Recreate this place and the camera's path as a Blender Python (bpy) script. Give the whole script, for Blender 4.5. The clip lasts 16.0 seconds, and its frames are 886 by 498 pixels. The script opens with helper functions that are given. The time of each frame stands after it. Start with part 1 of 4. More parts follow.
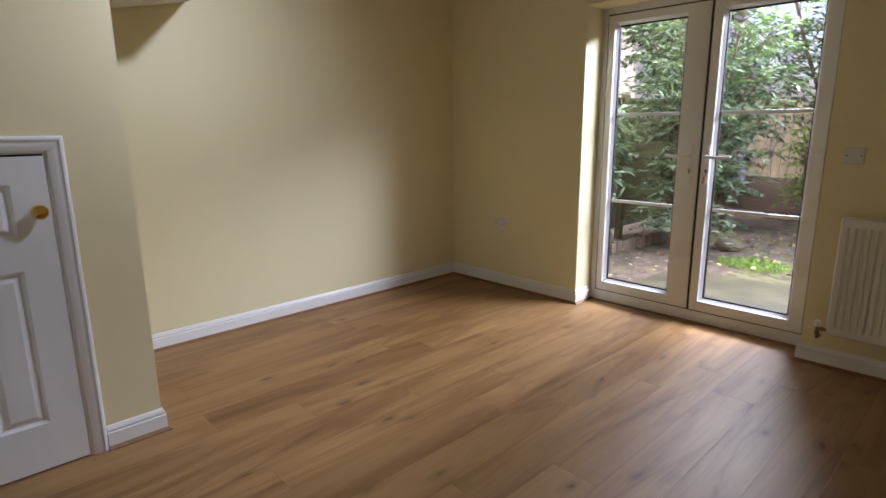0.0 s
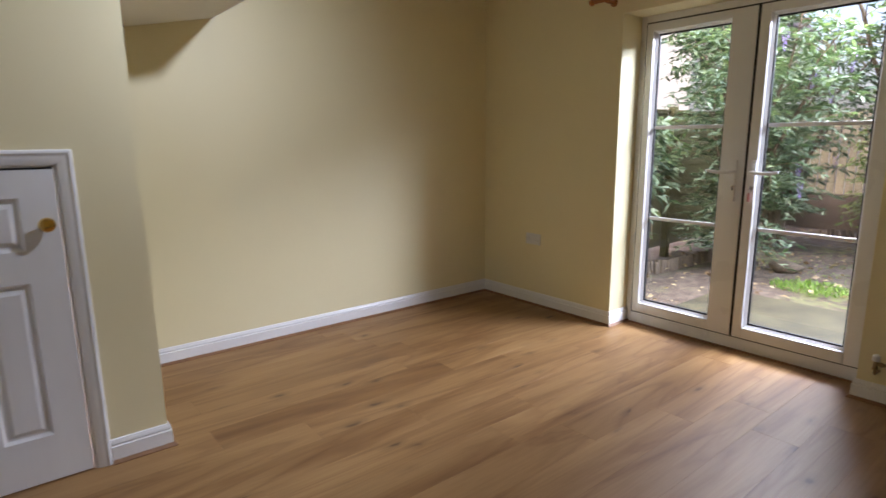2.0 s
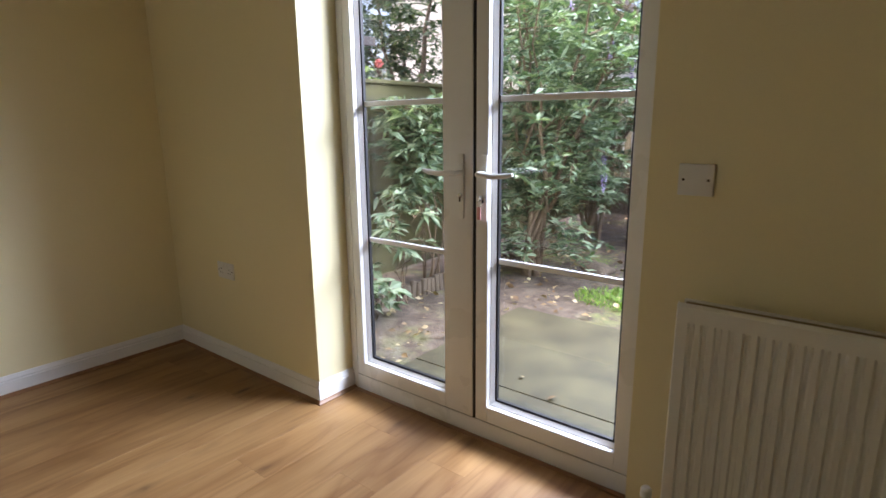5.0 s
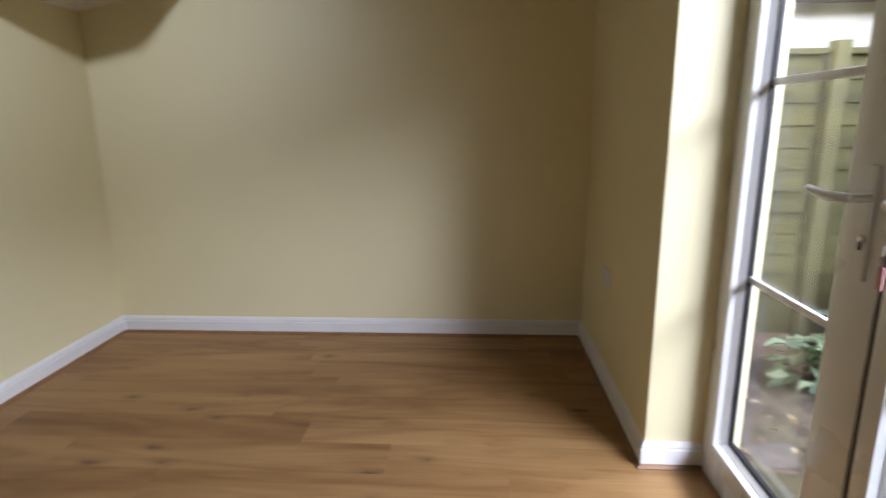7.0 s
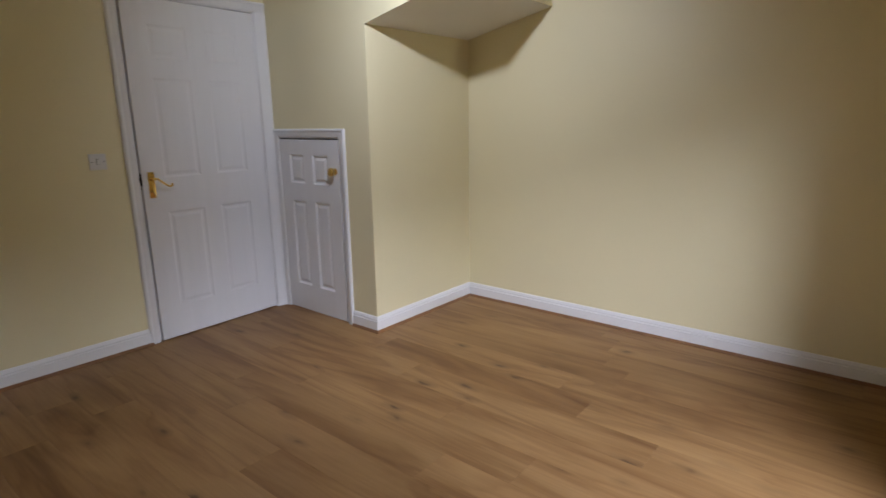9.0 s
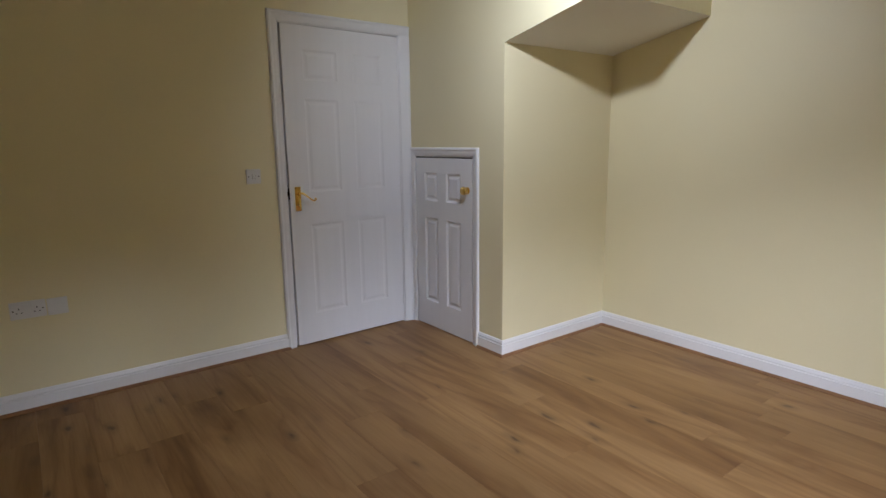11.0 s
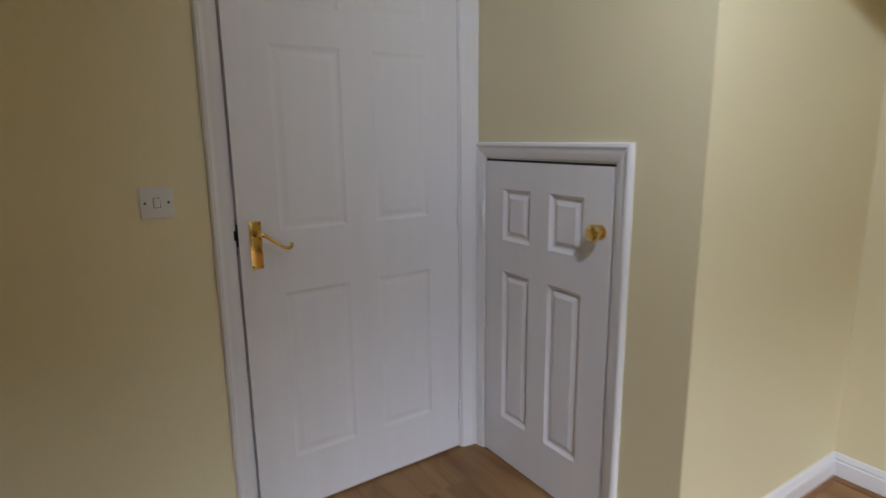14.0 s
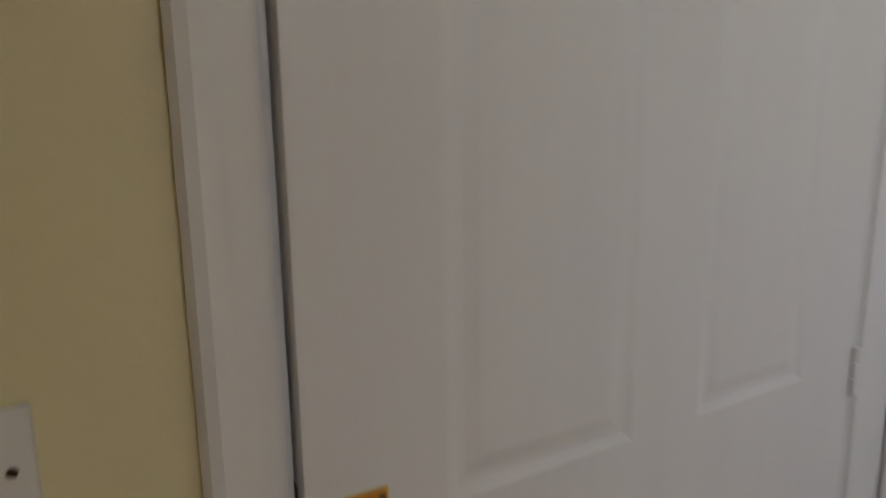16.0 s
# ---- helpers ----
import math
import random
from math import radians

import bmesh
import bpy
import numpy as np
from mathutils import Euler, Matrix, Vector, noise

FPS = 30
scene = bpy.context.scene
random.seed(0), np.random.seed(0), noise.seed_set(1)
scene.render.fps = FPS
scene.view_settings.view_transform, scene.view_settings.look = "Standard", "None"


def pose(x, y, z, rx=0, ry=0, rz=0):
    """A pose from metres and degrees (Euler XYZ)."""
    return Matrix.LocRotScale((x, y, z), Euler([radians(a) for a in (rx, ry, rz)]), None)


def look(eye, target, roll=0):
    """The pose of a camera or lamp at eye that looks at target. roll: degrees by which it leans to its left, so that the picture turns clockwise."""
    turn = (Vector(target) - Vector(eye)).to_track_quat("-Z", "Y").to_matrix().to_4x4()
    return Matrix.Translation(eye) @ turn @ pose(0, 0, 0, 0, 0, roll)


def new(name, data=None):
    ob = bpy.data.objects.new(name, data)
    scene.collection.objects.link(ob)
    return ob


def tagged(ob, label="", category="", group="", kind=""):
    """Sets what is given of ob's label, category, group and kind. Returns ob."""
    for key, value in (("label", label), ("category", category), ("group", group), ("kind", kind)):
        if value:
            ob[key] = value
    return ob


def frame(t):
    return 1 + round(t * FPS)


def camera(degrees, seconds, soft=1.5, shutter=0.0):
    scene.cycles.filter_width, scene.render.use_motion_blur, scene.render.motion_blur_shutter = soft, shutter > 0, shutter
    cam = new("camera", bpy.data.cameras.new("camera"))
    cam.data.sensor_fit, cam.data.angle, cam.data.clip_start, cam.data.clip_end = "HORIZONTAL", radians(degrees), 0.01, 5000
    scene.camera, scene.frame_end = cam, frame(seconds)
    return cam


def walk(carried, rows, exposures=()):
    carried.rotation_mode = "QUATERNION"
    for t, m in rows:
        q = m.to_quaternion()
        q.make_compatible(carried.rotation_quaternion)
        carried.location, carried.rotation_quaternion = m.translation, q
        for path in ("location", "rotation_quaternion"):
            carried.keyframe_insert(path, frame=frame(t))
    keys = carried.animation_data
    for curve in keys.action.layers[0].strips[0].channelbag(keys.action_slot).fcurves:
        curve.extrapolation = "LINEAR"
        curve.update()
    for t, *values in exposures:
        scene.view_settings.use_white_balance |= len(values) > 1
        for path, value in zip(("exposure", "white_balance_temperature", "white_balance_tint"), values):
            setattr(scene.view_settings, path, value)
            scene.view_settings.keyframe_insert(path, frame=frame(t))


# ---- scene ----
cam = camera(76.8, 16.0, shutter=0.4)
PATH = [
    (0, (0.306, 0.168, 1.28), (-1.1, 1.524, 0.851), -0.5),
    (0.5, (0.304, 0.172, 1.279), (-1.177, 1.456, 0.883), -0.4),
    (1, (0.296, 0.181, 1.268), (-1.239, 1.408, 0.897), -0.5),
    (1.5, (0.286, 0.219, 1.277), (-1.266, 1.423, 0.902), -0.4),
    (2, (0.326, 0.365, 1.28), (-1.203, 1.596, 0.897), -0.5),
    (2.5, (0.298, 0.577, 1.247), (-1.032, 2.02, 0.862), -0.4),
    (3, (0.189, 0.772, 1.262), (-0.836, 2.443, 0.865), -0.3),
    (5.5, (0.017, 2.397, 1.273), (-1.359, 3.763, 0.783), -1.0),
    (6, (-0.103, 2.624, 1.278), (-1.715, 3.691, 0.764), -1.0),
    (6.5, (-0.12, 2.771, 1.28), (-1.955, 3.391, 0.782), -1.1),
    (7, (0.016, 2.969, 1.246), (-1.929, 2.856, 0.797), -0.5),
    (7.5, (0.053, 3.119, 1.282), (-1.802, 2.557, 0.788), -1.2),
    (8, (0.055, 3.249, 1.298), (-1.65, 2.329, 0.801), -1.2),
    (8.5, (0.148, 3.259, 1.312), (-1.459, 2.172, 0.825), -1.0),
    (9, (0.165, 3.269, 1.301), (-1.338, 2.029, 0.851), -0.9),
    (9.5, (0.185, 3.264, 1.279), (-1.216, 1.898, 0.868), -0.8),
    (10, (0.198, 3.256, 1.301), (-1.11, 1.795, 0.908), -0.7),
    (12.5, (-0.294, 2.668, 1.296), (-1.426, 1.064, 0.916), -0.8),
    (13, (-0.462, 2.309, 1.307), (-1.595, 0.707, 0.917), -0.7),
    (13.5, (-0.655, 1.971, 1.289), (-1.777, 0.363, 0.888), -0.7),
    (14, (-0.841, 1.639, 1.283), (-1.901, -0.01, 0.886), -0.7),
    (14.5, (-0.98, 1.268, 1.314), (-1.974, -0.421, 0.912), -0.7),
    (15, (-1.118, 0.974, 1.292), (-1.992, -0.783, 0.907), -1.2),
    (15.5, (-1.154, 0.641, 1.305), (-1.992, -1.141, 0.959), -1.3),
    (16, (-1.138, 0.301, 1.301), (-2.046, -1.452, 0.985), -0.8),
]
walk(cam, [(t, look(eye, target, roll)) for t, eye, target, roll in PATH],
     exposures=[(0, 1.7, 6350, 26), (3, 1.8, 6350, 25), (5.5, 1.6, 6250, 23), (6.5, 1.4, 6300, 23), (8, 1.6, 6400, 26), (10, 1.65, 6400, 25), (13, 1.7, 6200, 23), (14.5, 1.65, 6700, 24), (16, 1.7, 6900, 22)])

# ---- light ----
world = bpy.data.worlds.new("world")
scene.world = world
world.use_nodes = True
sky = world.node_tree.nodes.new("ShaderNodeTexSky")
sky.sky_type, sky.sun_disc = "NISHITA", False
sky.sun_elevation, sky.sun_rotation = radians(69), radians(211)
sky.air_density, sky.dust_density = 1.0, 5.0
world.node_tree.links.new(sky.outputs[0], world.node_tree.nodes["Background"].inputs[0])
world.node_tree.nodes["Background"].inputs[1].default_value = 0.15

sun = new("sun", bpy.data.lights.new("sun", "SUN"))
sun.data.energy, sun.data.angle, sun.data.color = 0.6, radians(30), (1.0, 0.96, 0.9)
sun.matrix_world = look((-2.0, -0.2, 10), (0, 3.2, 0))

# unseen area lamp added outside, standing in for sky light through the glazed doors
skylight = new("skylight_stand_in", bpy.data.lights.new("skylight_stand_in", "AREA"))
skylight.data.shape, skylight.data.size, skylight.data.size_y = "RECTANGLE", 5.0, 1.1
skylight.data.energy, skylight.data.color = 400, (0.78, 0.90, 1.0)
skylight.matrix_world = look((0.4, 6.4, 3.40), (-1.1, 2.8, 0.8))

# ceiling spotlight turned to the stair corner; it casts the stair's sharp shadow
BULB, AIM = Vector((-1.456, 1.682, 2.205)), Vector((-2.75, 0.85, 1.25))
spot = new("spotlight_beam", bpy.data.lights.new("spotlight_beam", "SPOT"))
spot.data.energy, spot.data.color = 20, (0.74, 0.88, 1.0)
spot.data.spot_size, spot.data.spot_blend, spot.data.shadow_soft_size = radians(148), 1.0, 0.025
spot.matrix_world = look(BULB, AIM)


# ---- materials ----
def nodes_of(name, rough=0.5, metal=0.0):
    m = bpy.data.materials.new(name)
    m.use_nodes = True
    nt = m.node_tree
    b = nt.nodes["Principled BSDF"]
    b.inputs["Roughness"].default_value, b.inputs["Metallic"].default_value = rough, metal
    return m, nt, b


def coords(nt, scale=(1, 1, 1), jitter=False):
    tc = nt.nodes.new("ShaderNodeTexCoord")
    mp = nt.nodes.new("ShaderNodeMapping")
    mp.inputs["Scale"].default_value = scale
    nt.links.new(tc.outputs["Object"], mp.inputs["Vector"])
    if jitter:
        info = nt.nodes.new("ShaderNodeObjectInfo")
        mul = nt.nodes.new("ShaderNodeVectorMath")
        mul.operation = "MULTIPLY"
        mul.inputs[1].default_value = (37.0, 61.0, 23.0)
        nt.links.new(info.outputs["Random"], mul.inputs[0])
        nt.links.new(mul.outputs[0], mp.inputs["Location"])
    return mp.outputs["Vector"]


def noise_tex(nt, vec, scale, detail=4, rough=0.55, distort=0.0):
    n = nt.nodes.new("ShaderNodeTexNoise")
    n.inputs["Scale"].default_value, n.inputs["Detail"].default_value = scale, detail
    n.inputs["Roughness"].default_value, n.inputs["Distortion"].default_value = rough, distort
    nt.links.new(vec, n.inputs["Vector"])
    return n.outputs["Fac"]


def ramp(nt, fac, stops):
    r = nt.nodes.new("ShaderNodeValToRGB")
    e = r.color_ramp.elements
    while len(e) < len(stops):
        e.new(0.5)
    for k, (p, c) in zip(e, stops):
        k.position, k.color = p, (*c, 1) if len(c) == 3 else c
    nt.links.new(fac, r.inputs[0])
    return r.outputs["Color"]


def mix(nt, a, b, fac, mode="MIX"):
    m = nt.nodes.new("ShaderNodeMixRGB")
    m.blend_type = mode
    for sock, v in ((m.inputs["Color1"], a), (m.inputs["Color2"], b), (m.inputs["Fac"], fac)):
        if isinstance(v, (int, float)):
            sock.default_value = v
        elif isinstance(v, tuple):
            sock.default_value = (*v, 1)
        else:
            nt.links.new(v, sock)
    return m.outputs["Color"]


def bump(nt, b, height, strength, dist=0.002):
    n = nt.nodes.new("ShaderNodeBump")
    n.inputs["Strength"].default_value, n.inputs["Distance"].default_value = strength, dist
    nt.links.new(height, n.inputs["Height"])
    nt.links.new(n.outputs["Normal"], b.inputs["Normal"])


def shade(c, k):
    return tuple(min(1.0, v * k) for v in c)


def plain(name, c, rough=0.5, metal=0.0, spread=0.06, coarse=2.5, fine=120, bumpy=0.1, depth=0.001, stretch=(1, 1, 1)):
    """Paint, plastic, metal or stone with a soft cloudy variation and a fine relief."""
    m, nt, b = nodes_of(name, rough, metal)
    v = coords(nt, stretch)
    big, small = noise_tex(nt, v, coarse, 3), noise_tex(nt, v, fine, 3)
    base = ramp(nt, big, [(0.3, shade(c, 1 - spread)), (0.7, shade(c, 1 + spread * 0.6))])
    col = mix(nt, base, ramp(nt, small, [(0.35, (0.94, 0.94, 0.94)), (0.65, (1, 1, 1))]), min(1.0, spread * 8), "MULTIPLY")
    nt.links.new(col, b.inputs["Base Color"])
    rr = nt.nodes.new("ShaderNodeMapRange")
    rr.inputs["To Min"].default_value, rr.inputs["To Max"].default_value = rough * 0.85, min(1.0, rough * 1.15)
    nt.links.new(big, rr.inputs["Value"])
    nt.links.new(rr.outputs[0], b.inputs["Roughness"])
    bump(nt, b, small, bumpy, depth)
    return m


def oak(name):
    m, nt, b = nodes_of(name, 0.42)
    b.inputs["Specular IOR Level"].default_value = 0.35
    v = coords(nt, (1, 1, 1), True)
    vs = coords(nt, (4.2, 0.5, 1), True)
    vf = coords(nt, (60, 2.2, 1), True)
    vk = coords(nt, (8.5, 3.6, 1), True)
    wide = noise_tex(nt, vs, 1.0, 5, 0.5, 1.3)
    fine = noise_tex(nt, vf, 1.6, 5, 0.65, 0.4)
    cloud = noise_tex(nt, v, 1.4, 2)
    crack = noise_tex(nt, coords(nt, (4.0, 0.45, 1), True), 0.9, 3, 0.5, 1.2)
    col = ramp(nt, wide, [(0.26, (0.165, 0.080, 0.030)), (0.38, (0.245, 0.130, 0.049)), (0.50, (0.310, 0.178, 0.072)), (0.70, (0.370, 0.222, 0.094))])
    col = mix(nt, col, ramp(nt, fine, [(0.3, (0.68, 0.62, 0.56)), (0.6, (1, 1, 1))]), 0.34, "MULTIPLY")
    col = mix(nt, col, ramp(nt, cloud, [(0.35, (0.86, 0.80, 0.75)), (0.65, (1.08, 1.04, 1.0))]), 0.6, "MULTIPLY")
    info = nt.nodes.new("ShaderNodeObjectInfo")
    col = mix(nt, col, ramp(nt, info.outputs["Random"], [(0.0, (0.94, 0.93, 0.92)), (0.5, (0.98, 0.98, 0.98)), (1.0, (1.03, 1.03, 1.03))]), 1.0, "MULTIPLY")
    col = mix(nt, col, ramp(nt, crack, [(0.43, (1, 1, 1)), (0.488, (0.66, 0.56, 0.50)), (0.502, (0.86, 0.81, 0.78)), (0.545, (1, 1, 1))]), 0.6, "MULTIPLY")
    # knots: sparse elongated cells
    vo = nt.nodes.new("ShaderNodeTexVoronoi")
    vo.inputs["Scale"].default_value = 1.0
    warp = nt.nodes.new("ShaderNodeVectorMath")
    warp.operation = "ADD"
    nz = nt.nodes.new("ShaderNodeTexNoise")
    nz.inputs["Scale"].default_value = 2.0
    nt.links.new(vk, nz.inputs["Vector"])
    sc = nt.nodes.new("ShaderNodeVectorMath")
    sc.operation = "SCALE"
    sc.inputs["Scale"].default_value = 0.35
    nt.links.new(nz.outputs["Color"], sc.inputs[0])
    nt.links.new(vk, warp.inputs[0])
    nt.links.new(sc.outputs[0], warp.inputs[1])
    nt.links.new(warp.outputs[0], vo.inputs["Vector"])
    knot = ramp(nt, vo.outputs["Distance"], [(0.0, (0.9, 0.9, 0.9)), (0.07, (0.7, 0.7, 0.7)), (0.13, (0.3, 0.3, 0.3)), (0.32, (0, 0, 0))])
    pick = ramp(nt, vo.outputs["Color"], [(0.50, (0, 0, 0)), (0.66, (1, 1, 1))])
    kf = mix(nt, knot, pick, 1.0, "MULTIPLY")
    col = mix(nt, col, (0.06, 0.028, 0.014), kf)
    nt.links.new(col, b.inputs["Base Color"])
    rr = nt.nodes.new("ShaderNodeMapRange")
    rr.inputs["To Min"].default_value, rr.inputs["To Max"].default_value = 0.55, 0.42
    nt.links.new(fine, rr.inputs["Value"])
    nt.links.new(rr.outputs[0], b.inputs["Roughness"])
    bump(nt, b, fine, 0.12, 0.0008)
    return m


def soil_mat():
    m, nt, b = nodes_of("damp_soil", 0.95)
    v = coords(nt)
    big, mid, small = noise_tex(nt, v, 0.9, 4), noise_tex(nt, v, 9, 5, 0.65), noise_tex(nt, v, 70, 4, 0.7)
    col = ramp(nt, mid, [(0.3, (0.06, 0.045, 0.034)), (0.5, (0.125, 0.098, 0.075)), (0.72, (0.22, 0.18, 0.14))])
    moss = mix(nt, ramp(nt, big, [(0.5, (0, 0, 0)), (0.62, (1, 1, 1))]), ramp(nt, mid, [(0.42, (0, 0, 0)), (0.6, (1, 1, 1))]), 1.0, "MULTIPLY")
    col = mix(nt, col, (0.16, 0.20, 0.055), moss)
    col = mix(nt, col, ramp(nt, small, [(0.3, (0.6, 0.6, 0.6)), (0.7, (1.15, 1.15, 1.15))]), 1.0, "MULTIPLY")
    nt.links.new(col, b.inputs["Base Color"])
    bump(nt, b, small, 0.9, 0.02)
    return m


def leaf_mat(name, lo, mid, hi):
    m, nt, b = nodes_of(name, 0.55)
    g = nt.nodes.new("ShaderNodeNewGeometry")
    c = ramp(nt, g.outputs["Random Per Island"], [(0.0, lo), (0.55, mid), (1.0, hi)])
    nt.links.new(c, b.inputs["Base Color"])
    tr = nt.nodes.new("ShaderNodeBsdfTranslucent")
    nt.links.new(mix(nt, c, (1.5, 1.7, 0.6), 1.0, "MULTIPLY"), tr.inputs["Color"])
    mx = nt.nodes.new("ShaderNodeMixShader")
    mx.inputs[0].default_value = 0.22
    nt.links.new(b.outputs[0], mx.inputs[1])
    nt.links.new(tr.outputs[0], mx.inputs[2])
    nt.links.new(mx.outputs[0], nt.nodes["Material Output"].inputs["Surface"])
    return m


def glass_mat():
    m, nt, b = nodes_of("window_glass", 0.0)
    t = nt.nodes.new("ShaderNodeBsdfTransparent")
    gl = nt.nodes.new("ShaderNodeBsdfGlossy")
    gl.inputs["Roughness"].default_value = 0.01
    lw = nt.nodes.new("ShaderNodeLayerWeight")
    lw.inputs["Blend"].default_value = 0.5
    pw = nt.nodes.new("ShaderNodeMath")
    pw.operation = "POWER"
    pw.inputs[1].default_value = 4.0
    ma = nt.nodes.new("ShaderNodeMath")
    ma.operation = "MULTIPLY_ADD"
    ma.inputs[1].default_value, ma.inputs[2].default_value = 0.45, 0.03
    nt.links.new(lw.outputs["Facing"], pw.inputs[0])
    nt.links.new(pw.outputs[0], ma.inputs[0])
    mx = nt.nodes.new("ShaderNodeMixShader")
    nt.links.new(ma.outputs[0], mx.inputs[0])
    nt.links.new(t.outputs[0], mx.inputs[1])
    nt.links.new(gl.outputs[0], mx.inputs[2])
    nt.links.new(mx.outputs[0], nt.nodes["Material Output"].inputs["Surface"])
    return m


CREAM = plain("cream_emulsion", (0.81, 0.73, 0.465), 0.5, spread=0.025, coarse=1.2, fine=160, bumpy=0.25, depth=0.0012)
CEILING = plain("white_ceiling_emulsion", (0.78, 0.76, 0.70), 0.85, spread=0.02, coarse=1.5, fine=120, bumpy=0.25, depth=0.0012)
GLOSS = plain("white_gloss_paint", (0.80, 0.80, 0.80), 0.32, spread=0.02, coarse=3, fine=60, bumpy=0.05, depth=0.0006)
DOORW = plain("white_grained_door_paint", (0.78, 0.78, 0.79), 0.38, spread=0.02, coarse=2, fine=30, bumpy=0.16, depth=0.0009, stretch=(9, 9, 0.6))
UPVC = plain("white_upvc", (0.76, 0.76, 0.75), 0.28, spread=0.02, coarse=3, fine=80, bumpy=0.02, depth=0.0004)
PLASTIC = plain("white_switch_plastic", (0.74, 0.74, 0.73), 0.3, spread=0.02, coarse=20, fine=200, bumpy=0.02, depth=0.0003)
GASKET = plain("black_rubber_gasket", (0.012, 0.012, 0.015), 0.6, spread=0.1, fine=200)
DARK = plain("dark_gap", (0.02, 0.018, 0.016), 0.8, spread=0.1, fine=100)
BRASS = plain("polished_brass", (0.88, 0.62, 0.22), 0.09, 1.0, spread=0.05, coarse=30, fine=250, bumpy=0.03, depth=0.0003)
CHROME = plain("dull_chrome", (0.62, 0.62, 0.62), 0.25, 1.0, spread=0.08, coarse=30, fine=200)
TARNISH = plain("tarnished_brass_valve", (0.30, 0.21, 0.11), 0.35, 0.9, spread=0.2, coarse=40, fine=200)
BRONZE = plain("dark_bronze", (0.05, 0.036, 0.022), 0.45, 0.7, spread=0.2, coarse=40, fine=200)
RADW = plain("radiator_enamel", (0.74, 0.73, 0.68), 0.35, spread=0.02, coarse=4, fine=100, bumpy=0.03, depth=0.0004)
OAK = oak("oak_laminate")
SCOTIA = plain("oak_scotia", (0.24, 0.115, 0.05), 0.45, spread=0.2, coarse=9, fine=90, bumpy=0.1, depth=0.0006)
POLE = plain("varnished_pine_pole", (0.42, 0.16, 0.05), 0.3, spread=0.2, coarse=12, fine=70, stretch=(0.2, 1, 1), bumpy=0.06, depth=0.0005)
CABLE = plain("black_cable", (0.015, 0.015, 0.015), 0.5, spread=0.1, fine=200)
SOIL = soil_mat()
SLAB = plain("green_stained_concrete", (0.066, 0.061, 0.031), 0.8, spread=0.5, coarse=3.2, fine=60, bumpy=0.4, depth=0.003)
FENCE = plain("algae_stained_fence_board", (0.095, 0.088, 0.032), 0.9, spread=0.35, coarse=3, fine=40, bumpy=0.5, depth=0.003, stretch=(1, 0.3, 3))
FENCEB = plain("pale_weathered_board", (0.42, 0.37, 0.24), 0.9, spread=0.3, coarse=3, fine=40, bumpy=0.5, depth=0.003, stretch=(2, 1, 0.3))
LOG = plain("weathered_log_edging", (0.13, 0.10, 0.07), 0.95, spread=0.3, coarse=8, fine=50, bumpy=0.6, depth=0.004)
BARK = plain("rough_brown_bark", (0.17, 0.12, 0.078), 0.95, spread=0.35, coarse=7, fine=45, bumpy=0.8, depth=0.006, stretch=(2, 2, 0.5))
RENDERW = plain("pale_rendered_wall", (0.74, 0.71, 0.60), 0.9, spread=0.08, coarse=1, fine=60, bumpy=0.3, depth=0.003)
TILE = plain("grey_roof_tile", (0.12, 0.10, 0.09), 0.85, spread=0.2, coarse=2, fine=20)
BRICKW = plain("red_brick", (0.32, 0.16, 0.10), 0.9, spread=0.2, coarse=4, fine=30)
LEAF_A = leaf_mat("buddleia_leaf", (0.05, 0.09, 0.05), (0.12, 0.18, 0.105), (0.28, 0.36, 0.25))
LEAF_B = leaf_mat("bright_leaf", (0.09, 0.15, 0.04), (0.20, 0.30, 0.085), (0.38, 0.48, 0.18))
LEAF_C = leaf_mat("dark_shrub_leaf", (0.032, 0.058, 0.034), (0.075, 0.118, 0.065), (0.18, 0.25, 0.15))
LITTER = leaf_mat("fallen_leaf", (0.10, 0.06, 0.03), (0.22, 0.15, 0.08), (0.48, 0.40, 0.26))
GRASS = leaf_mat("grass_blade", (0.07, 0.14, 0.02), (0.14, 0.26, 0.04), (0.26, 0.42, 0.08))
PETAL = leaf_mat("mauve_petal", (0.20, 0.12, 0.42), (0.34, 0.24, 0.62), (0.50, 0.42, 0.75))
PINK = leaf_mat("pink_petal", (0.50, 0.08, 0.12), (0.62, 0.16, 0.20), (0.7, 0.30, 0.34))
GLASS = glass_mat()
TAG = plain("faded_pink_key_tag", (0.62, 0.30, 0.30), 0.5, spread=0.1, fine=150)
GRATE = plain("dark_doormat_rubber", (0.03, 0.03, 0.032), 0.8, spread=0.3, coarse=20, fine=90, bumpy=0.5)

# ---- builders ----
PLACE = {}


def thing(name, at, label="", category="", group="", kind=""):
    ob = new(name)
    ob.empty_display_size = 0.05
    ob.matrix_basis = at if isinstance(at, Matrix) else Matrix.Translation(at)
    PLACE[ob] = ob.matrix_basis.copy()
    return tagged(ob, label, category, group, kind)


def smooth_by_angle(me, degrees=35):
    bm = bmesh.new()
    bm.from_mesh(me)
    for f in bm.faces:
        f.smooth = True
    for e in bm.edges:
        e.smooth = len(e.link_faces) == 2 and e.calc_face_angle(3.0) < radians(degrees)
    bm.to_mesh(me)
    bm.free()


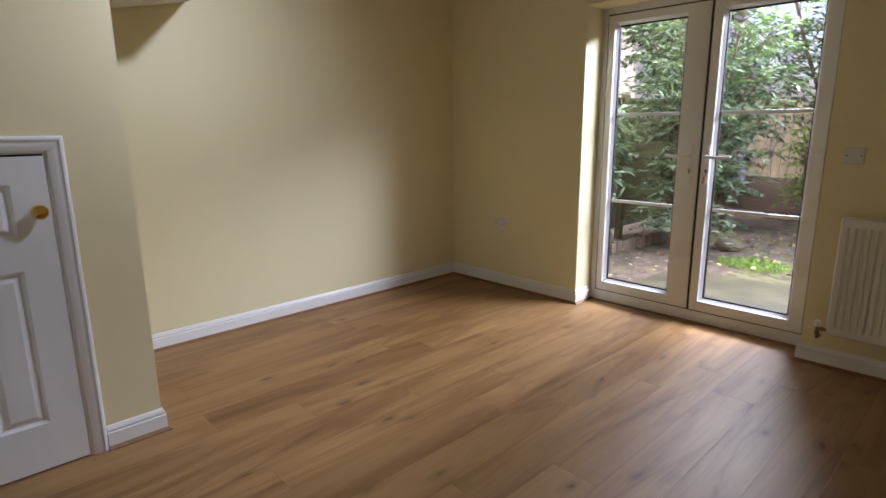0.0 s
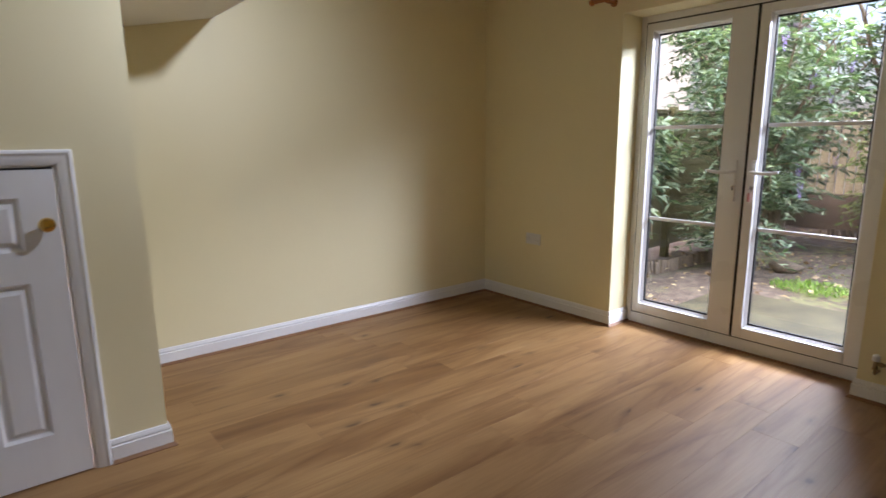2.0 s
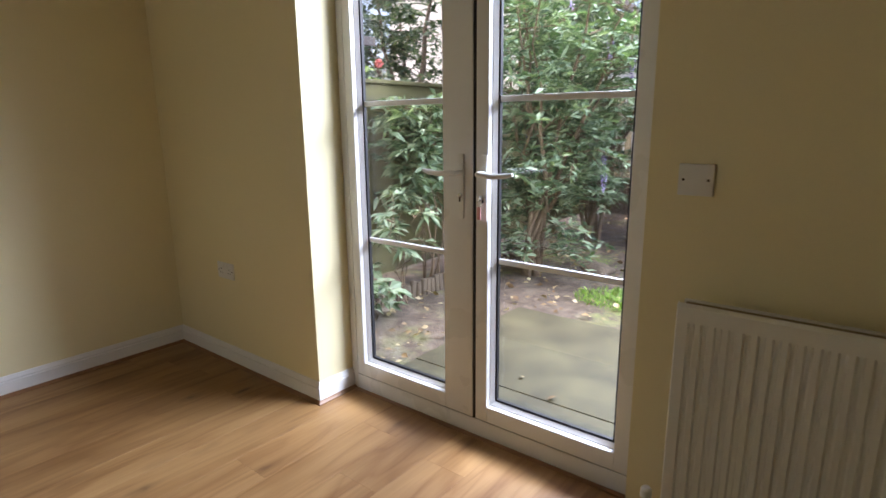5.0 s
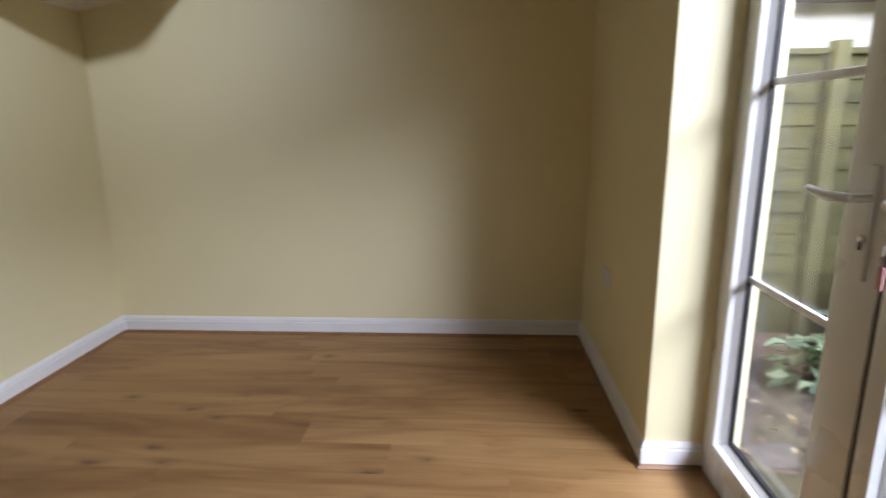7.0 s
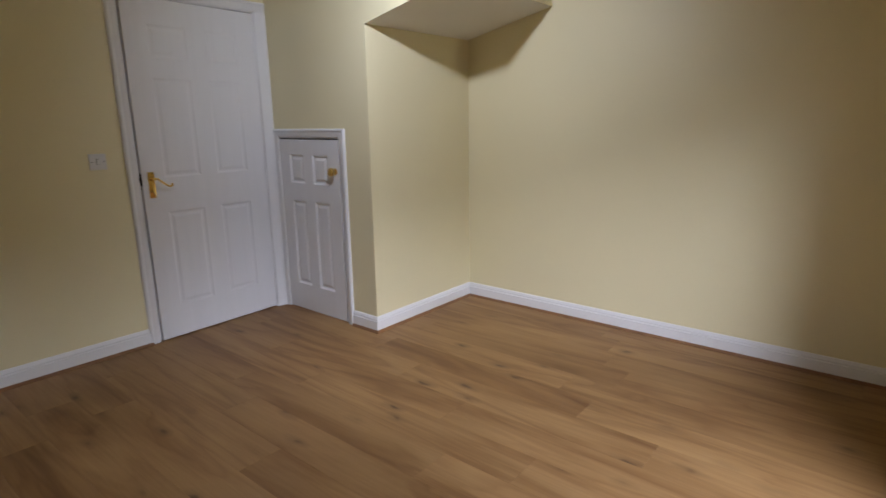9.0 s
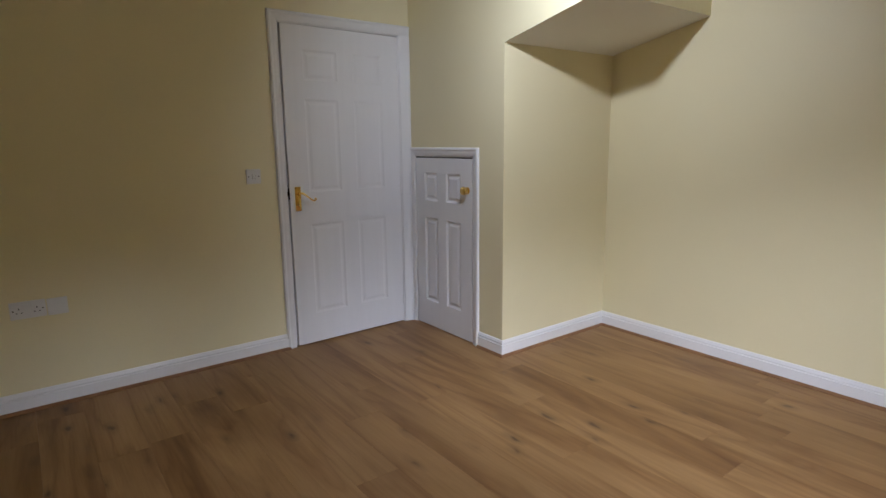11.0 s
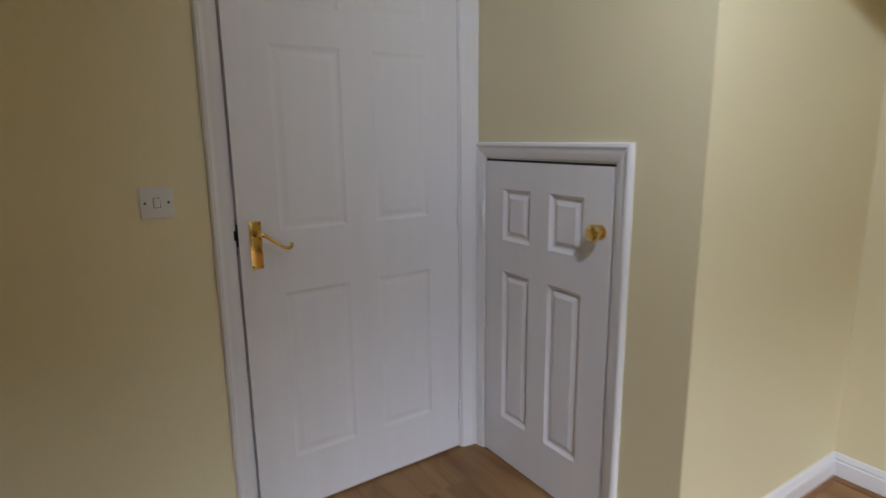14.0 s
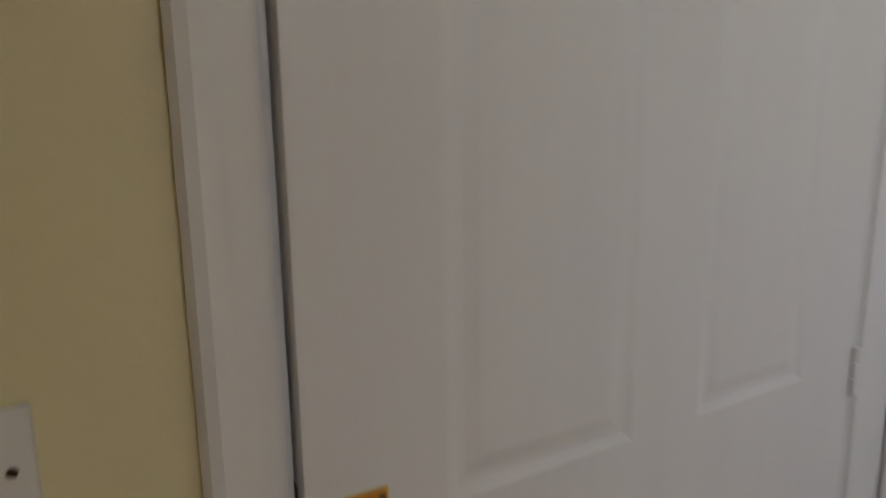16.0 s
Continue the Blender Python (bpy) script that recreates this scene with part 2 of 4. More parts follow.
def part(name, bm, material, parent=None, label="", local=False, soft=True):
    """Links a bmesh, in world metres, as one mesh under a thing or a part; with no parent as a top-level mesh."""
    if parent is not None and not local:
        bm.transform(PLACE[parent].inverted())
    me = bpy.data.meshes.new(name)
    bm.normal_update()
    bm.to_mesh(me)
    bm.free()
    me.materials.append(material)
    if soft:
        smooth_by_angle(me)
    ob = new(name, me)
    if parent is not None:
        ob.parent = parent
        PLACE[ob] = PLACE[parent]
    else:
        PLACE[ob] = Matrix.Identity(4)
    return tagged(ob, label)


def add_box(bm, x0, x1, y0, y1, z0, z1, bev=0.0, m=None):
    r = bmesh.ops.create_cube(bm, size=1, matrix=Matrix.LocRotScale(((x0 + x1) / 2, (y0 + y1) / 2, (z0 + z1) / 2), None, (abs(x1 - x0), abs(y1 - y0), abs(z1 - z0))))
    vs = r["verts"]
    if bev:
        es = list({e for v in vs for e in v.link_edges})
        r2 = bmesh.ops.bevel(bm, geom=es, offset=bev, segments=2, profile=0.6, affect="EDGES")
        vs = list({v for f in r2["faces"] for v in f.verts} | {v for v in vs if v.is_valid})
    if m is not None:
        bmesh.ops.transform(bm, matrix=m, verts=vs)
    return vs


def boxes(*dims, bev=0.0):
    bm = bmesh.new()
    for d in dims:
        add_box(bm, *d, bev=bev)
    return bm


def add_tube(bm, pts, radii, seg=10, cap=True):
    """A tube along points with a radius at each."""
    if isinstance(radii, (int, float)):
        radii = [radii] * len(pts)
    pts = [Vector(p) for p in pts]
    rings = []
    side = None
    for i, p in enumerate(pts):
        d = (pts[min(i + 1, len(pts) - 1)] - pts[max(i - 1, 0)]).normalized()
        if side is None:
            side = d.orthogonal().normalized()
        side = (side - d * side.dot(d)).normalized()
        up = d.cross(side)
        rings.append([bm.verts.new(p + (side * math.cos(a) + up * math.sin(a)) * radii[i]) for a in (2 * math.pi * k / seg for k in range(seg))])
    for a, b in zip(rings, rings[1:]):
        for k in range(seg):
            bm.faces.new((a[k], a[(k + 1) % seg], b[(k + 1) % seg], b[k]))
    if cap:
        bm.faces.new(list(reversed(rings[0])))
        bm.faces.new(rings[-1])
    return bm


def tube(pts, radii, seg=10):
    return add_tube(bmesh.new(), pts, radii, seg)


def lathe(bm, origin, axis, profile, seg=20):
    """Turns (along, radius) pairs round an axis."""
    o, ax = Vector(origin), Vector(axis).normalized()
    return add_tube(bm, [o + ax * a for a, _ in profile], [max(r, 1e-4) for _, r in profile], seg)


def add_profile(bm, profile, p0, p1, out, up=Vector((0, 0, 1)), m0=0.0, m1=0.0):
    """A moulding: (out, up) pairs swept from p0 to p1; m0 and m1 are the mitres' run per metre outwards."""
    p0, p1, out = Vector(p0), Vector(p1), Vector(out)
    d = (p1 - p0).normalized()
    a = [bm.verts.new(p0 + out * u + up * w + d * (m0 * u)) for u, w in profile]
    b = [bm.verts.new(p1 + out * u + up * w - d * (m1 * u)) for u, w in profile]
    n = len(profile)
    for k in range(n):
        bm.faces.new((a[k], a[(k + 1) % n], b[(k + 1) % n], b[k]))
    bm.faces.new(list(reversed(a)))
    bm.faces.new(b)
    bmesh.ops.recalc_face_normals(bm, faces=bm.faces)


def ring_panel(u0, u1, w0, w1, steps):
    """Nested rectangles: (inset, depth) steps, in a plane with u right, w up and the depth along -v."""
    bm = bmesh.new()
    loops = []
    for ins, dep in steps:
        loops.append([bm.verts.new((u, -dep, w)) for u, w in ((u0 + ins, w0 + ins), (u1 - ins, w0 + ins), (u1 - ins, w1 - ins), (u0 + ins, w1 - ins))])
    for a, b in zip(loops, loops[1:]):
        for k in range(4):
            bm.faces.new((a[k], a[(k + 1) % 4], b[(k + 1) % 4], b[k]))
    bm.faces.new(loops[-1])
    return bm


PANEL = [(0, 0), (0.004, 0.0035), (0.011, 0.0085), (0.014, 0.009), (0.020, 0.009), (0.034, 0.003), (0.037, 0.0022)]


def panelled_door(name, m, width, height, cols, rows, label, thick=0.036, kind="structure", category="door", deep=1.0):
    """A moulded door; in its own frame x runs from the hinge side's opposite edge, the front looks along +y."""
    d = thing(name, m, label, category, kind=kind)
    us = sorted([0, width, *[c for p in cols for c in p]])
    ws = sorted([0, height, *[r for p in rows for r in p]])
    bm = bmesh.new()
    for a, b in zip(us, us[1:]):
        for c, e in zip(ws, ws[1:]):
            panel = any(abs(a - p[0]) < 1e-6 for p in cols) and any(abs(c - p[0]) < 1e-6 for p in rows)
            if not panel:
                bm.faces.new([bm.verts.new((u, 0, w)) for u, w in ((a, c), (b, c), (b, e), (a, e))])
    bmesh.ops.remove_doubles(bm, verts=bm.verts, dist=1e-5)
    add_box(bm, 0, width, -thick, -0.012, 0, height)
    for x0, x1, z0, z1 in ((0, 0.004, 0, height), (width - 0.004, width, 0, height), (0.004, width - 0.004, 0, 0.004), (0.004, width - 0.004, height - 0.004, height)):
        add_box(bm, x0, x1, -0.012, -0.0005, z0, z1)
    part("leaf", bm, DOORW, d, local=True)
    for c in cols:
        for r in rows:
            part("panel", ring_panel(c[0], c[1], r[0], r[1], [(i, q * deep) for i, q in PANEL]), DOORW, d, local=True, soft=False)
    return d


def plate(name, m, w, h, label, category, thick=0.008):
    """A white wall plate; x right, z up, the front along -y in its own frame."""
    t = thing(name, m, label, category)
    part("face_plate", boxes((-w / 2, w / 2, -thick, 0, -h / 2, h / 2), bev=0.003), PLASTIC, t, local=True)
    return t


def screw(t, x, z, y=-0.008):
    part("screw", lathe(bmesh.new(), (x, y + 0.001, z), (0, -1, 0), [(0, 0.0035), (0.0015, 0.0035), (0.002, 0.002)], 10), BRONZE, t, local=True)

# ---- the room ----
XW, XE, YS, YN, ZC = -3.108, 0.600, -0.128, 3.592, 2.40
BX, BY = -2.138, 0.824            # the stair cupboard's outer corner
NX0, NX1, NZ = -1.852, -0.415, 2.05   # glazed doors' opening
DX0, DX1 = -2.051, -1.221         # hall door's opening
YO = 3.93                         # outer face of the garden wall


def setting(name, bm, material, label, category="wall"):
    return tagged(part(name, bm, material, soft=False), label, category, kind="structure")


floor = setting("floor", boxes((XW - 0.1, XE + 0.1, YS - 0.25, 3.80, -0.20, -0.012)), DARK, "warm oak laminate plank floor laid along the room", "floor")
setting("ceiling", boxes((XW - 0.1, XE + 0.1, YS - 0.1, YO, ZC, ZC + 0.15)), CEILING, "plain white painted ceiling above the cream walls", "ceiling")
setting("wall_west", boxes((XW - 0.12, XW, YS - 0.1, YO, -0.2, ZC)), CREAM, "long plain wall painted pale cream yellow")
setting("wall_east", boxes((XE, XE + 0.12, YS - 0.1, YO, -0.2, ZC)), CREAM, "plain cream wall beside the radiator")
setting("wall_north", boxes((XW, NX0, YN, YO, -0.2, ZC), (NX1, XE, YN, YO, -0.2, ZC), (NX0, NX1, YN, YO, NZ, ZC)), CREAM, "cream wall with a deep reveal round the glazed doors")
setting("wall_south", boxes((DX1 + 0.03, XE, YS - 0.1, YS, -0.2, ZC), (BX, DX1 + 0.03, YS - 0.1, YS, 2.02, ZC)), CREAM, "cream wall holding the white hall door")
# sheet added behind the doorway; its near-black colour stands in for shade
setting("hall_closure", boxes((BX - 0.1, DX1 + 0.2, YS - 0.30, YS - 0.20, -0.012, ZC)), DARK, "near-black sheet added behind the hall door to darken its gap")
# stair cupboard: east side with a low door opening, north side
bm = bmesh.new()
side = bm.faces.new([bm.verts.new((BX, y, z)) for y, z in ((BY, -0.012), (BY, ZC), (YS, ZC), (YS, -0.012), (-0.075, -0.012), (-0.075, 1.215), (0.565, 1.215), (0.565, -0.012))])
grown = bmesh.ops.extrude_face_region(bm, geom=[side], use_keep_orig=True)["geom"]
bmesh.ops.translate(bm, verts=[v for v in grown if isinstance(v, bmesh.types.BMVert)], vec=(-0.1, 0, 0))
bmesh.ops.recalc_face_normals(bm, faces=bm.faces)
setting("wall_stair_side", bm, CREAM, "cream wall of the boxed-in stair above a low door")
setting("wall_stair_end", boxes((XW, BX - 0.1, BY - 0.1, BY, -0.012, ZC)), CREAM, "cream end wall of the boxed-in stair cupboard")
bm = bmesh.new()
sv = [[bm.verts.new((x, y, z)) for y, z in ((BY, 1.833), (1.466, 1.970), (1.466, ZC), (BY, ZC))] for x in (XW, BX)]
bm.faces.new(sv[0])
bm.faces.new(list(reversed(sv[1])))
for k in range(4):
    bm.faces.new((sv[0][k], sv[0][(k + 1) % 4], sv[1][(k + 1) % 4], sv[1][k]))
bmesh.ops.recalc_face_normals(bm, faces=bm.faces)
soffit = setting("stair_soffit", bm, CEILING, "sloping white underside of the stair with cream sides", "stair")
soffit.data.materials.append(CREAM)
for f in soffit.data.polygons:
    f.material_index = 0 if f.normal.z < -0.5 else 1

# skirting boards with an oak bead at the floor
SKIRT = [(0, 0), (0.015, 0), (0.015, 0.070), (0.009, 0.0735), (0.009, 0.077), (0.0125, 0.080), (0.0115, 0.087), (0.0075, 0.092), (0.0055, 0.098), (0, 0.101)]
BEAD = [(0.015, 0.0), (0.029, 0.0), (0.029, 0.004), (0.024, 0.009), (0.019, 0.013), (0.015, 0.015)]
RUNS = [((XW, BY), (XW, YN), (1, 0), 1, 1), ((XW, YN), (NX0, YN), (0, -1), 1, -1), ((NX0, YN), (NX0, 3.797), (1, 0), -1, 0),
        ((NX1, YN), (XE, YN), (0, -1), -1, 1), ((NX1, YN), (NX1, 3.797), (-1, 0), -1, 0), ((XE, YN), (XE, YS), (-1, 0), 1, 1),
        ((XE, YS), (-1.167, YS), (0, 1), 1, 0), ((BX, 0.612), (BX, BY), (1, 0), 0, -1), ((BX, BY), (XW, BY), (0, 1), -1, 1)]
for a, b, out, m0, m1 in RUNS:
    bm = bmesh.new()
    add_profile(bm, SKIRT, (*a, 0), (*b, 0), (*out, 0), m0=m0, m1=m1)
    sk = tagged(part("baseboard", bm, GLOSS), "white gloss moulded skirting board along the wall", "baseboard", kind="structure")
    bm = bmesh.new()
    add_profile(bm, BEAD, (*a, 0), (*b, 0), (*out, 0), m0=m0, m1=m1)
    part("bead", bm, SCOTIA, sk, "thin oak-coloured bead along the floor")

# ---- glazed garden doors ----
gd = thing("door_1", (-1.156, 3.83, 0), "closed white plastic glazed double doors to the garden", "door", kind="structure")
for d in ((NX0, NX0 + 0.038, 3.797, 3.875, 0.0, NZ), (NX1 - 0.038, NX1, 3.797, 3.875, 0.0, NZ),
          (NX0 + 0.038, NX1 - 0.038, 3.797, 3.875, 2.008, NZ), (NX0 + 0.038, NX1 - 0.038, 3.797, 3.90, 0.0, 0.075)):
    part("outer_frame", boxes(d, bev=0.004), UPVC, gd)
# the gap's darkness is put in as a nearly flush black strip
part("rebate", boxes((NX0 + 0.038, NX0 + 0.0455, 3.801, 3.87, 0.075, 2.008), (NX1 - 0.0455, NX1 - 0.038, 3.801, 3.87, 0.075, 2.008), (NX0 + 0.0455, NX1 - 0.0455, 3.801, 3.87, 1.9985, 2.008), (NX0 + 0.0455, NX1 - 0.0455, 3.801, 3.87, 0.075, 0.0815)), GASKET, gd, "black strip filling the dark gap between frame and leaf")
part("floor_strip", boxes((NX0 + 0.002, NX1 - 0.002, 3.775, 3.797, 0, 0.006), bev=0.002), SCOTIA, gd, "worn oak strip along the threshold")


def glazed_leaf(x0, x1, g0, g1, handed):
    """One leaf: stiles, rails, bead, gasket, glass, two bars. g0 and g1: the glass's edges."""
    z0, z1, b0, b1 = 0.082, 1.998, 0.162, 1.935
    y0, y1 = 3.792, 3.862
    leaf = part("door_leaf", boxes((x0, g0 - 0.014, y0, y1, z0, z1), (g1 + 0.014, x1, y0, y1, z0, z1), (g0 - 0.014, g1 + 0.014, y0, y1, z0, b0 - 0.014), (g0 - 0.014, g1 + 0.014, y0, y1, b1 + 0.014, z1), bev=0.003), UPVC, gd)
    bm = bmesh.new()
    bead = [(0, 0), (0.014, 0), (0.014, 0.004), (0.003, 0.018), (0, 0.018)]
    c = [(g0 - 0.014, b0 - 0.014), (g1 + 0.014, b0 - 0.014), (g1 + 0.014, b1 + 0.014), (g0 - 0.014, b1 + 0.014)]
    inward = [(0, 1), (-1, 0), (0, -1), (1, 0)]
    for k in range(4):
        a, b = c[k], c[(k + 1) % 4]
        add_profile(bm, [(u, -w) for u, w in bead], (a[0], 3.834, a[1]), (b[0], 3.834, b[1]), (inward[k][0], 0, inward[k][1]), up=Vector((0, 1, 0)), m0=1, m1=1)
    part("glazing_bead", bm, UPVC, leaf)
    part("gasket", boxes((g0 - 0.002, g0 + 0.007, 3.835, 3.850, b0, b1), (g1 - 0.007, g1 + 0.002, 3.835, 3.850, b0, b1), (g0 + 0.007, g1 - 0.007, 3.835, 3.850, b0 - 0.002, b0 + 0.009), (g0 + 0.007, g1 - 0.007, 3.835, 3.850, b1 - 0.009, b1 + 0.002)), GASKET, leaf, "black rubber glazing gasket")
    pane = part("pane", boxes((g0 - 0.004, g1 + 0.004, 3.852, 3.858, b0 - 0.004, b1 + 0.004)), GLASS, leaf, "clear glass pane", soft=False)
    pane.visible_shadow = False
    for z in (0.745, 1.347):
        part("glazing_bar", boxes((g0, g1, 3.838, 3.851, z - 0.011, z + 0.011), bev=0.004), UPVC, leaf, "white glazing bar")
    # handle
    hx = x1 - 0.050 if handed > 0 else x0 + 0.040
    s = -handed
    back = part("handle_plate", boxes((hx - 0.014, hx + 0.014, y0 - 0.009, y0 - 0.0005, 0.905, 1.150), bev=0.004), UPVC, leaf, "white long handle plate")
    pts = [(hx, y0 - 0.006, 1.082), (hx, y0 - 0.050, 1.082), (hx + s * 0.02, y0 - 0.058, 1.082), (hx + s * 0.07, y0 - 0.058, 1.078), (hx + s * 0.12, y0 - 0.054, 1.083), (hx + s * 0.148, y0 - 0.050, 1.088)]
    part("lever", tube(pts, [0.010, 0.010, 0.011, 0.0105, 0.0095, 0.007], 10), UPVC, leaf, "curved white door lever")
    part("key_cylinder", lathe(bmesh.new(), (hx, y0 - 0.009, 0.995), (0, -1, 0), [(0, 0.009), (0.006, 0.009), (0.007, 0.007)], 14), CHROME, leaf, "dark chrome lock cylinder")
    part("keyhole", boxes((hx - 0.0025, hx + 0.0025, y0 - 0.017, y0 - 0.012, 0.972, 0.990)), GASKET, leaf)
    return hx


glazed_leaf(-1.806, -1.129, -1.745, -1.283, 1)
hxr = glazed_leaf(-1.113, -0.461, -1.045, -0.545, -1)
# black strip set flush here gives the meeting gap its darkness by colour
part("meeting_gap_strip", boxes((-1.1285, -1.1135, 3.797, 3.86, 0.082, 1.998)), GASKET, gd, "black strip filling the dark gap where the leaves meet")
keys = thing("door_keys", (hxr, 3.76, 0.98), "steel key with a faded pink tag hanging in the lock", "keys")
part("key", boxes((hxr - 0.0012, hxr + 0.0012, 3.752, 3.778, 0.985, 1.003), bev=0.0008), CHROME, keys)
bm = bmesh.new()
add_tube(bm, [(hxr + 0.010 * math.cos(a), 3.757, 0.975 + 0.012 * math.sin(a)) for a in [k * math.pi / 6 for k in range(13)]], 0.0012, 6)
part("key_ring", bm, CHROME, keys)
part("tag", boxes((hxr - 0.010, hxr + 0.006, 3.754, 3.758, 0.915, 0.962), bev=0.0015), TAG, keys, "faded pink plastic tag")

# ---- hall door, ajar ----
CAS = [(0, 0), (0.055, 0), (0.055, 0.010), (0.050, 0.017), (0.042, 0.019), (0.036, 0.015), (0.028, 0.015), (0.018, 0.013), (0.008, 0.010), (0.002, 0.008), (0, 0.006)]


def casing(bm, p0, p1, away, out, m0=0, m1=0, wide=1.0):
    """An architrave leg: the profile runs away from the opening and stands out from the wall."""
    add_profile(bm, [(u * wide, w) for u, w in CAS], p0, p1, away, up=Vector(out), m0=m0, m1=m1)


frame_d = thing("door_frame", (-1.65, YS, 0), "white gloss architrave and lining round the hall door", "door frame", kind="structure")
part("lining", boxes((DX1, DX1 + 0.03, YS - 0.1, YS + 0.001, 0, 2.02), (BX + 0.001, DX0, YS - 0.1, YS + 0.001, 0, 2.02), (DX0, DX1, YS - 0.1, YS + 0.001, 1.994, 2.02), (DX1 - 0.014, DX1, YS - 0.075, YS - 0.045, 0, 1.994), bev=0.002), GLOSS, frame_d)
bm = bmesh.new()
casing(bm, (DX1 + 0.006, YS, 0), (DX1 + 0.006, YS, 2.0), (1, 0, 0), (0, 1, 0), 0, -1, 1.12)
part("architrave", bm, GLOSS, frame_d)
bm = bmesh.new()
casing(bm, (BX + 0.003, YS, 2.0), (DX1 + 0.006, YS, 2.0), (0, 0, 1), (0, 1, 0), 0, -1, 1.12)
part("architrave", bm, GLOSS, frame_d)
bm = bmesh.new()
casing(bm, (DX0 - 0.006, YS, 0), (DX0 - 0.006, YS, 2.0), (-1, 0, 0), (0, 1, 0), 0, 0, 1.5)
part("architrave", bm, GLOSS, frame_d)
part("strike_plate", boxes((DX1 - 0.0015, DX1 - 0.0002, YS - 0.03, YS + 0.0005, 0.93, 1.04)), BRONZE, frame_d)

LEAF = pose(-2.047, -0.127, 0.010, 0, 0, 1.5)
hd = panelled_door("door_2", LEAF, 0.823, 1.978, [(0.134, 0.353), (0.463, 0.695)], [(0.193, 0.780), (0.983, 1.550), (1.660, 1.840)], "white moulded six-panel hall door standing just ajar", deep=0.5)
bm = boxes((0.7540, 0.7920, 0.0005, 0.0045, 0.872, 1.022), bev=0.0015)
hp = part("handle_plate", bm, BRASS, hd, "polished brass lever backplate", local=True)
for x in (0.7600, 0.7860):
    for z in (0.880, 1.014):
        part("screw", lathe(bmesh.new(), (x, 0.0045, z), (0, 1, 0), [(0, 0.0035), (0.001, 0.0035), (0.0016, 0.002)], 10), TARNISH, hp, local=True)
bm = bmesh.new()
lathe(bm, (0.7730, 0.004, 0.985), (0, 1, 0), [(0, 0.012), (0.003, 0.012), (0.006, 0.008), (0.034, 0.0075), (0.040, 0.009), (0.046, 0.006)], 16)
add_tube(bm, [(0.7730, 0.040, 0.985), (0.7570, 0.046, 0.982), (0.7370, 0.048, 0.966), (0.7170, 0.048, 0.950), (0.7000, 0.047, 0.938), (0.6860, 0.046, 0.935), (0.6760, 0.045, 0.940), (0.6740, 0.045, 0.948), (0.6800, 0.045, 0.951)], [0.008, 0.0075, 0.006, 0.0052, 0.0052, 0.006, 0.0065, 0.0055, 0.003], 10)
part("lever", bm, BRASS, hp, "scrolled brass lever", local=True)
part("latch", boxes((0.8225, 0.8330, -0.024, -0.012, 0.965, 0.995), bev=0.002), BRONZE, hd, "dark bronze latch bolt", local=True)
part("latch_plate", boxes((0.8228, 0.8242, -0.030, -0.006, 0.945, 1.015)), BRONZE, hd, local=True)
for z in (0.165, 0.972, 1.780):
    bm = bmesh.new()
    for k in range(3):
        lathe(bm, (0.003, 0.006, z - 0.036 + k * 0.025), (0, 0, 1), [(0, 0.004), (0.001, 0.0052), (0.022, 0.0052), (0.023, 0.004)], 10)
    part("hinge", bm, GLOSS, hd, "white painted butt hinge", local=True)

# ---- low cupboard door ----
CD = pose(-2.132, 0.545, 0.008, 0, 0, -90)
cd = panelled_door("door_3", CD, 0.606, 1.181, [(0.110, 0.262), (0.356, 0.503)], [(0.184, 0.776), (0.894, 1.084)], "low closed white four-panel stair cupboard door", deep=1.25)
bm = bmesh.new()
lathe(bm, (0.040, 0.0005, 0.986), (0, 1, 0), [(0, 0.023), (0.003, 0.023), (0.006, 0.013), (0.013, 0.010), (0.017, 0.013), (0.021, 0.022), (0.027, 0.0265), (0.035, 0.027), (0.042, 0.023), (0.046, 0.014), (0.047, 0.004)], 24)
part("knob", bm, BRASS, cd, "round polished brass knob", local=True)
for z in (0.215, 1.000):
    bm = bmesh.new()
    for k in range(3):
        lathe(bm, (0.604, 0.016, z - 0.034 + k * 0.023), (0, 0, 1), [(0, 0.004), (0.001, 0.005), (0.020, 0.005), (0.021, 0.004)], 10)
    part("hinge", bm, GLOSS, cd, "white painted butt hinge", local=True)
frame_c = thing("cupboard_door_frame", (BX, 0.24, 0), "white gloss moulded architrave round the low cupboard door", "door frame", kind="structure")
part("lining", boxes((BX - 0.1, BX + 0.0008, 0.549, 0.566, 0, 1.2), (BX - 0.1, BX + 0.0008, -0.076, -0.065, 0, 1.2), (BX - 0.1, BX + 0.0008, -0.076, 0.566, 1.197, 1.216)), GLOSS, frame_c)
# no seal here: a black strip paints the shade in the gap over the door
part("gap_shade", boxes((BX - 0.012, BX + 0.0005, -0.062, 0.546, 1.1895, 1.1968)), GASKET, frame_c, "dark strip put in as the shade of the gap above the cupboard door")
bm = bmesh.new()
casing(bm, (BX, 0.556, 0), (BX, 0.556, 1.204), (0, 1, 0), (1, 0, 0), 0, -1)
part("architrave", bm, GLOSS, frame_c)
bm = bmesh.new()
casing(bm, (BX, -0.070, 0), (BX, -0.070, 1.204), (0, -1, 0), (1, 0, 0), 0, -1, 0.7)
part("architrave", bm, GLOSS, frame_c)
bm = bmesh.new()
casing(bm, (BX, -0.070, 1.204), (BX, 0.556, 1.204), (0, 0, 1), (1, 0, 0), -1, -1)
part("architrave", bm, GLOSS, frame_c)

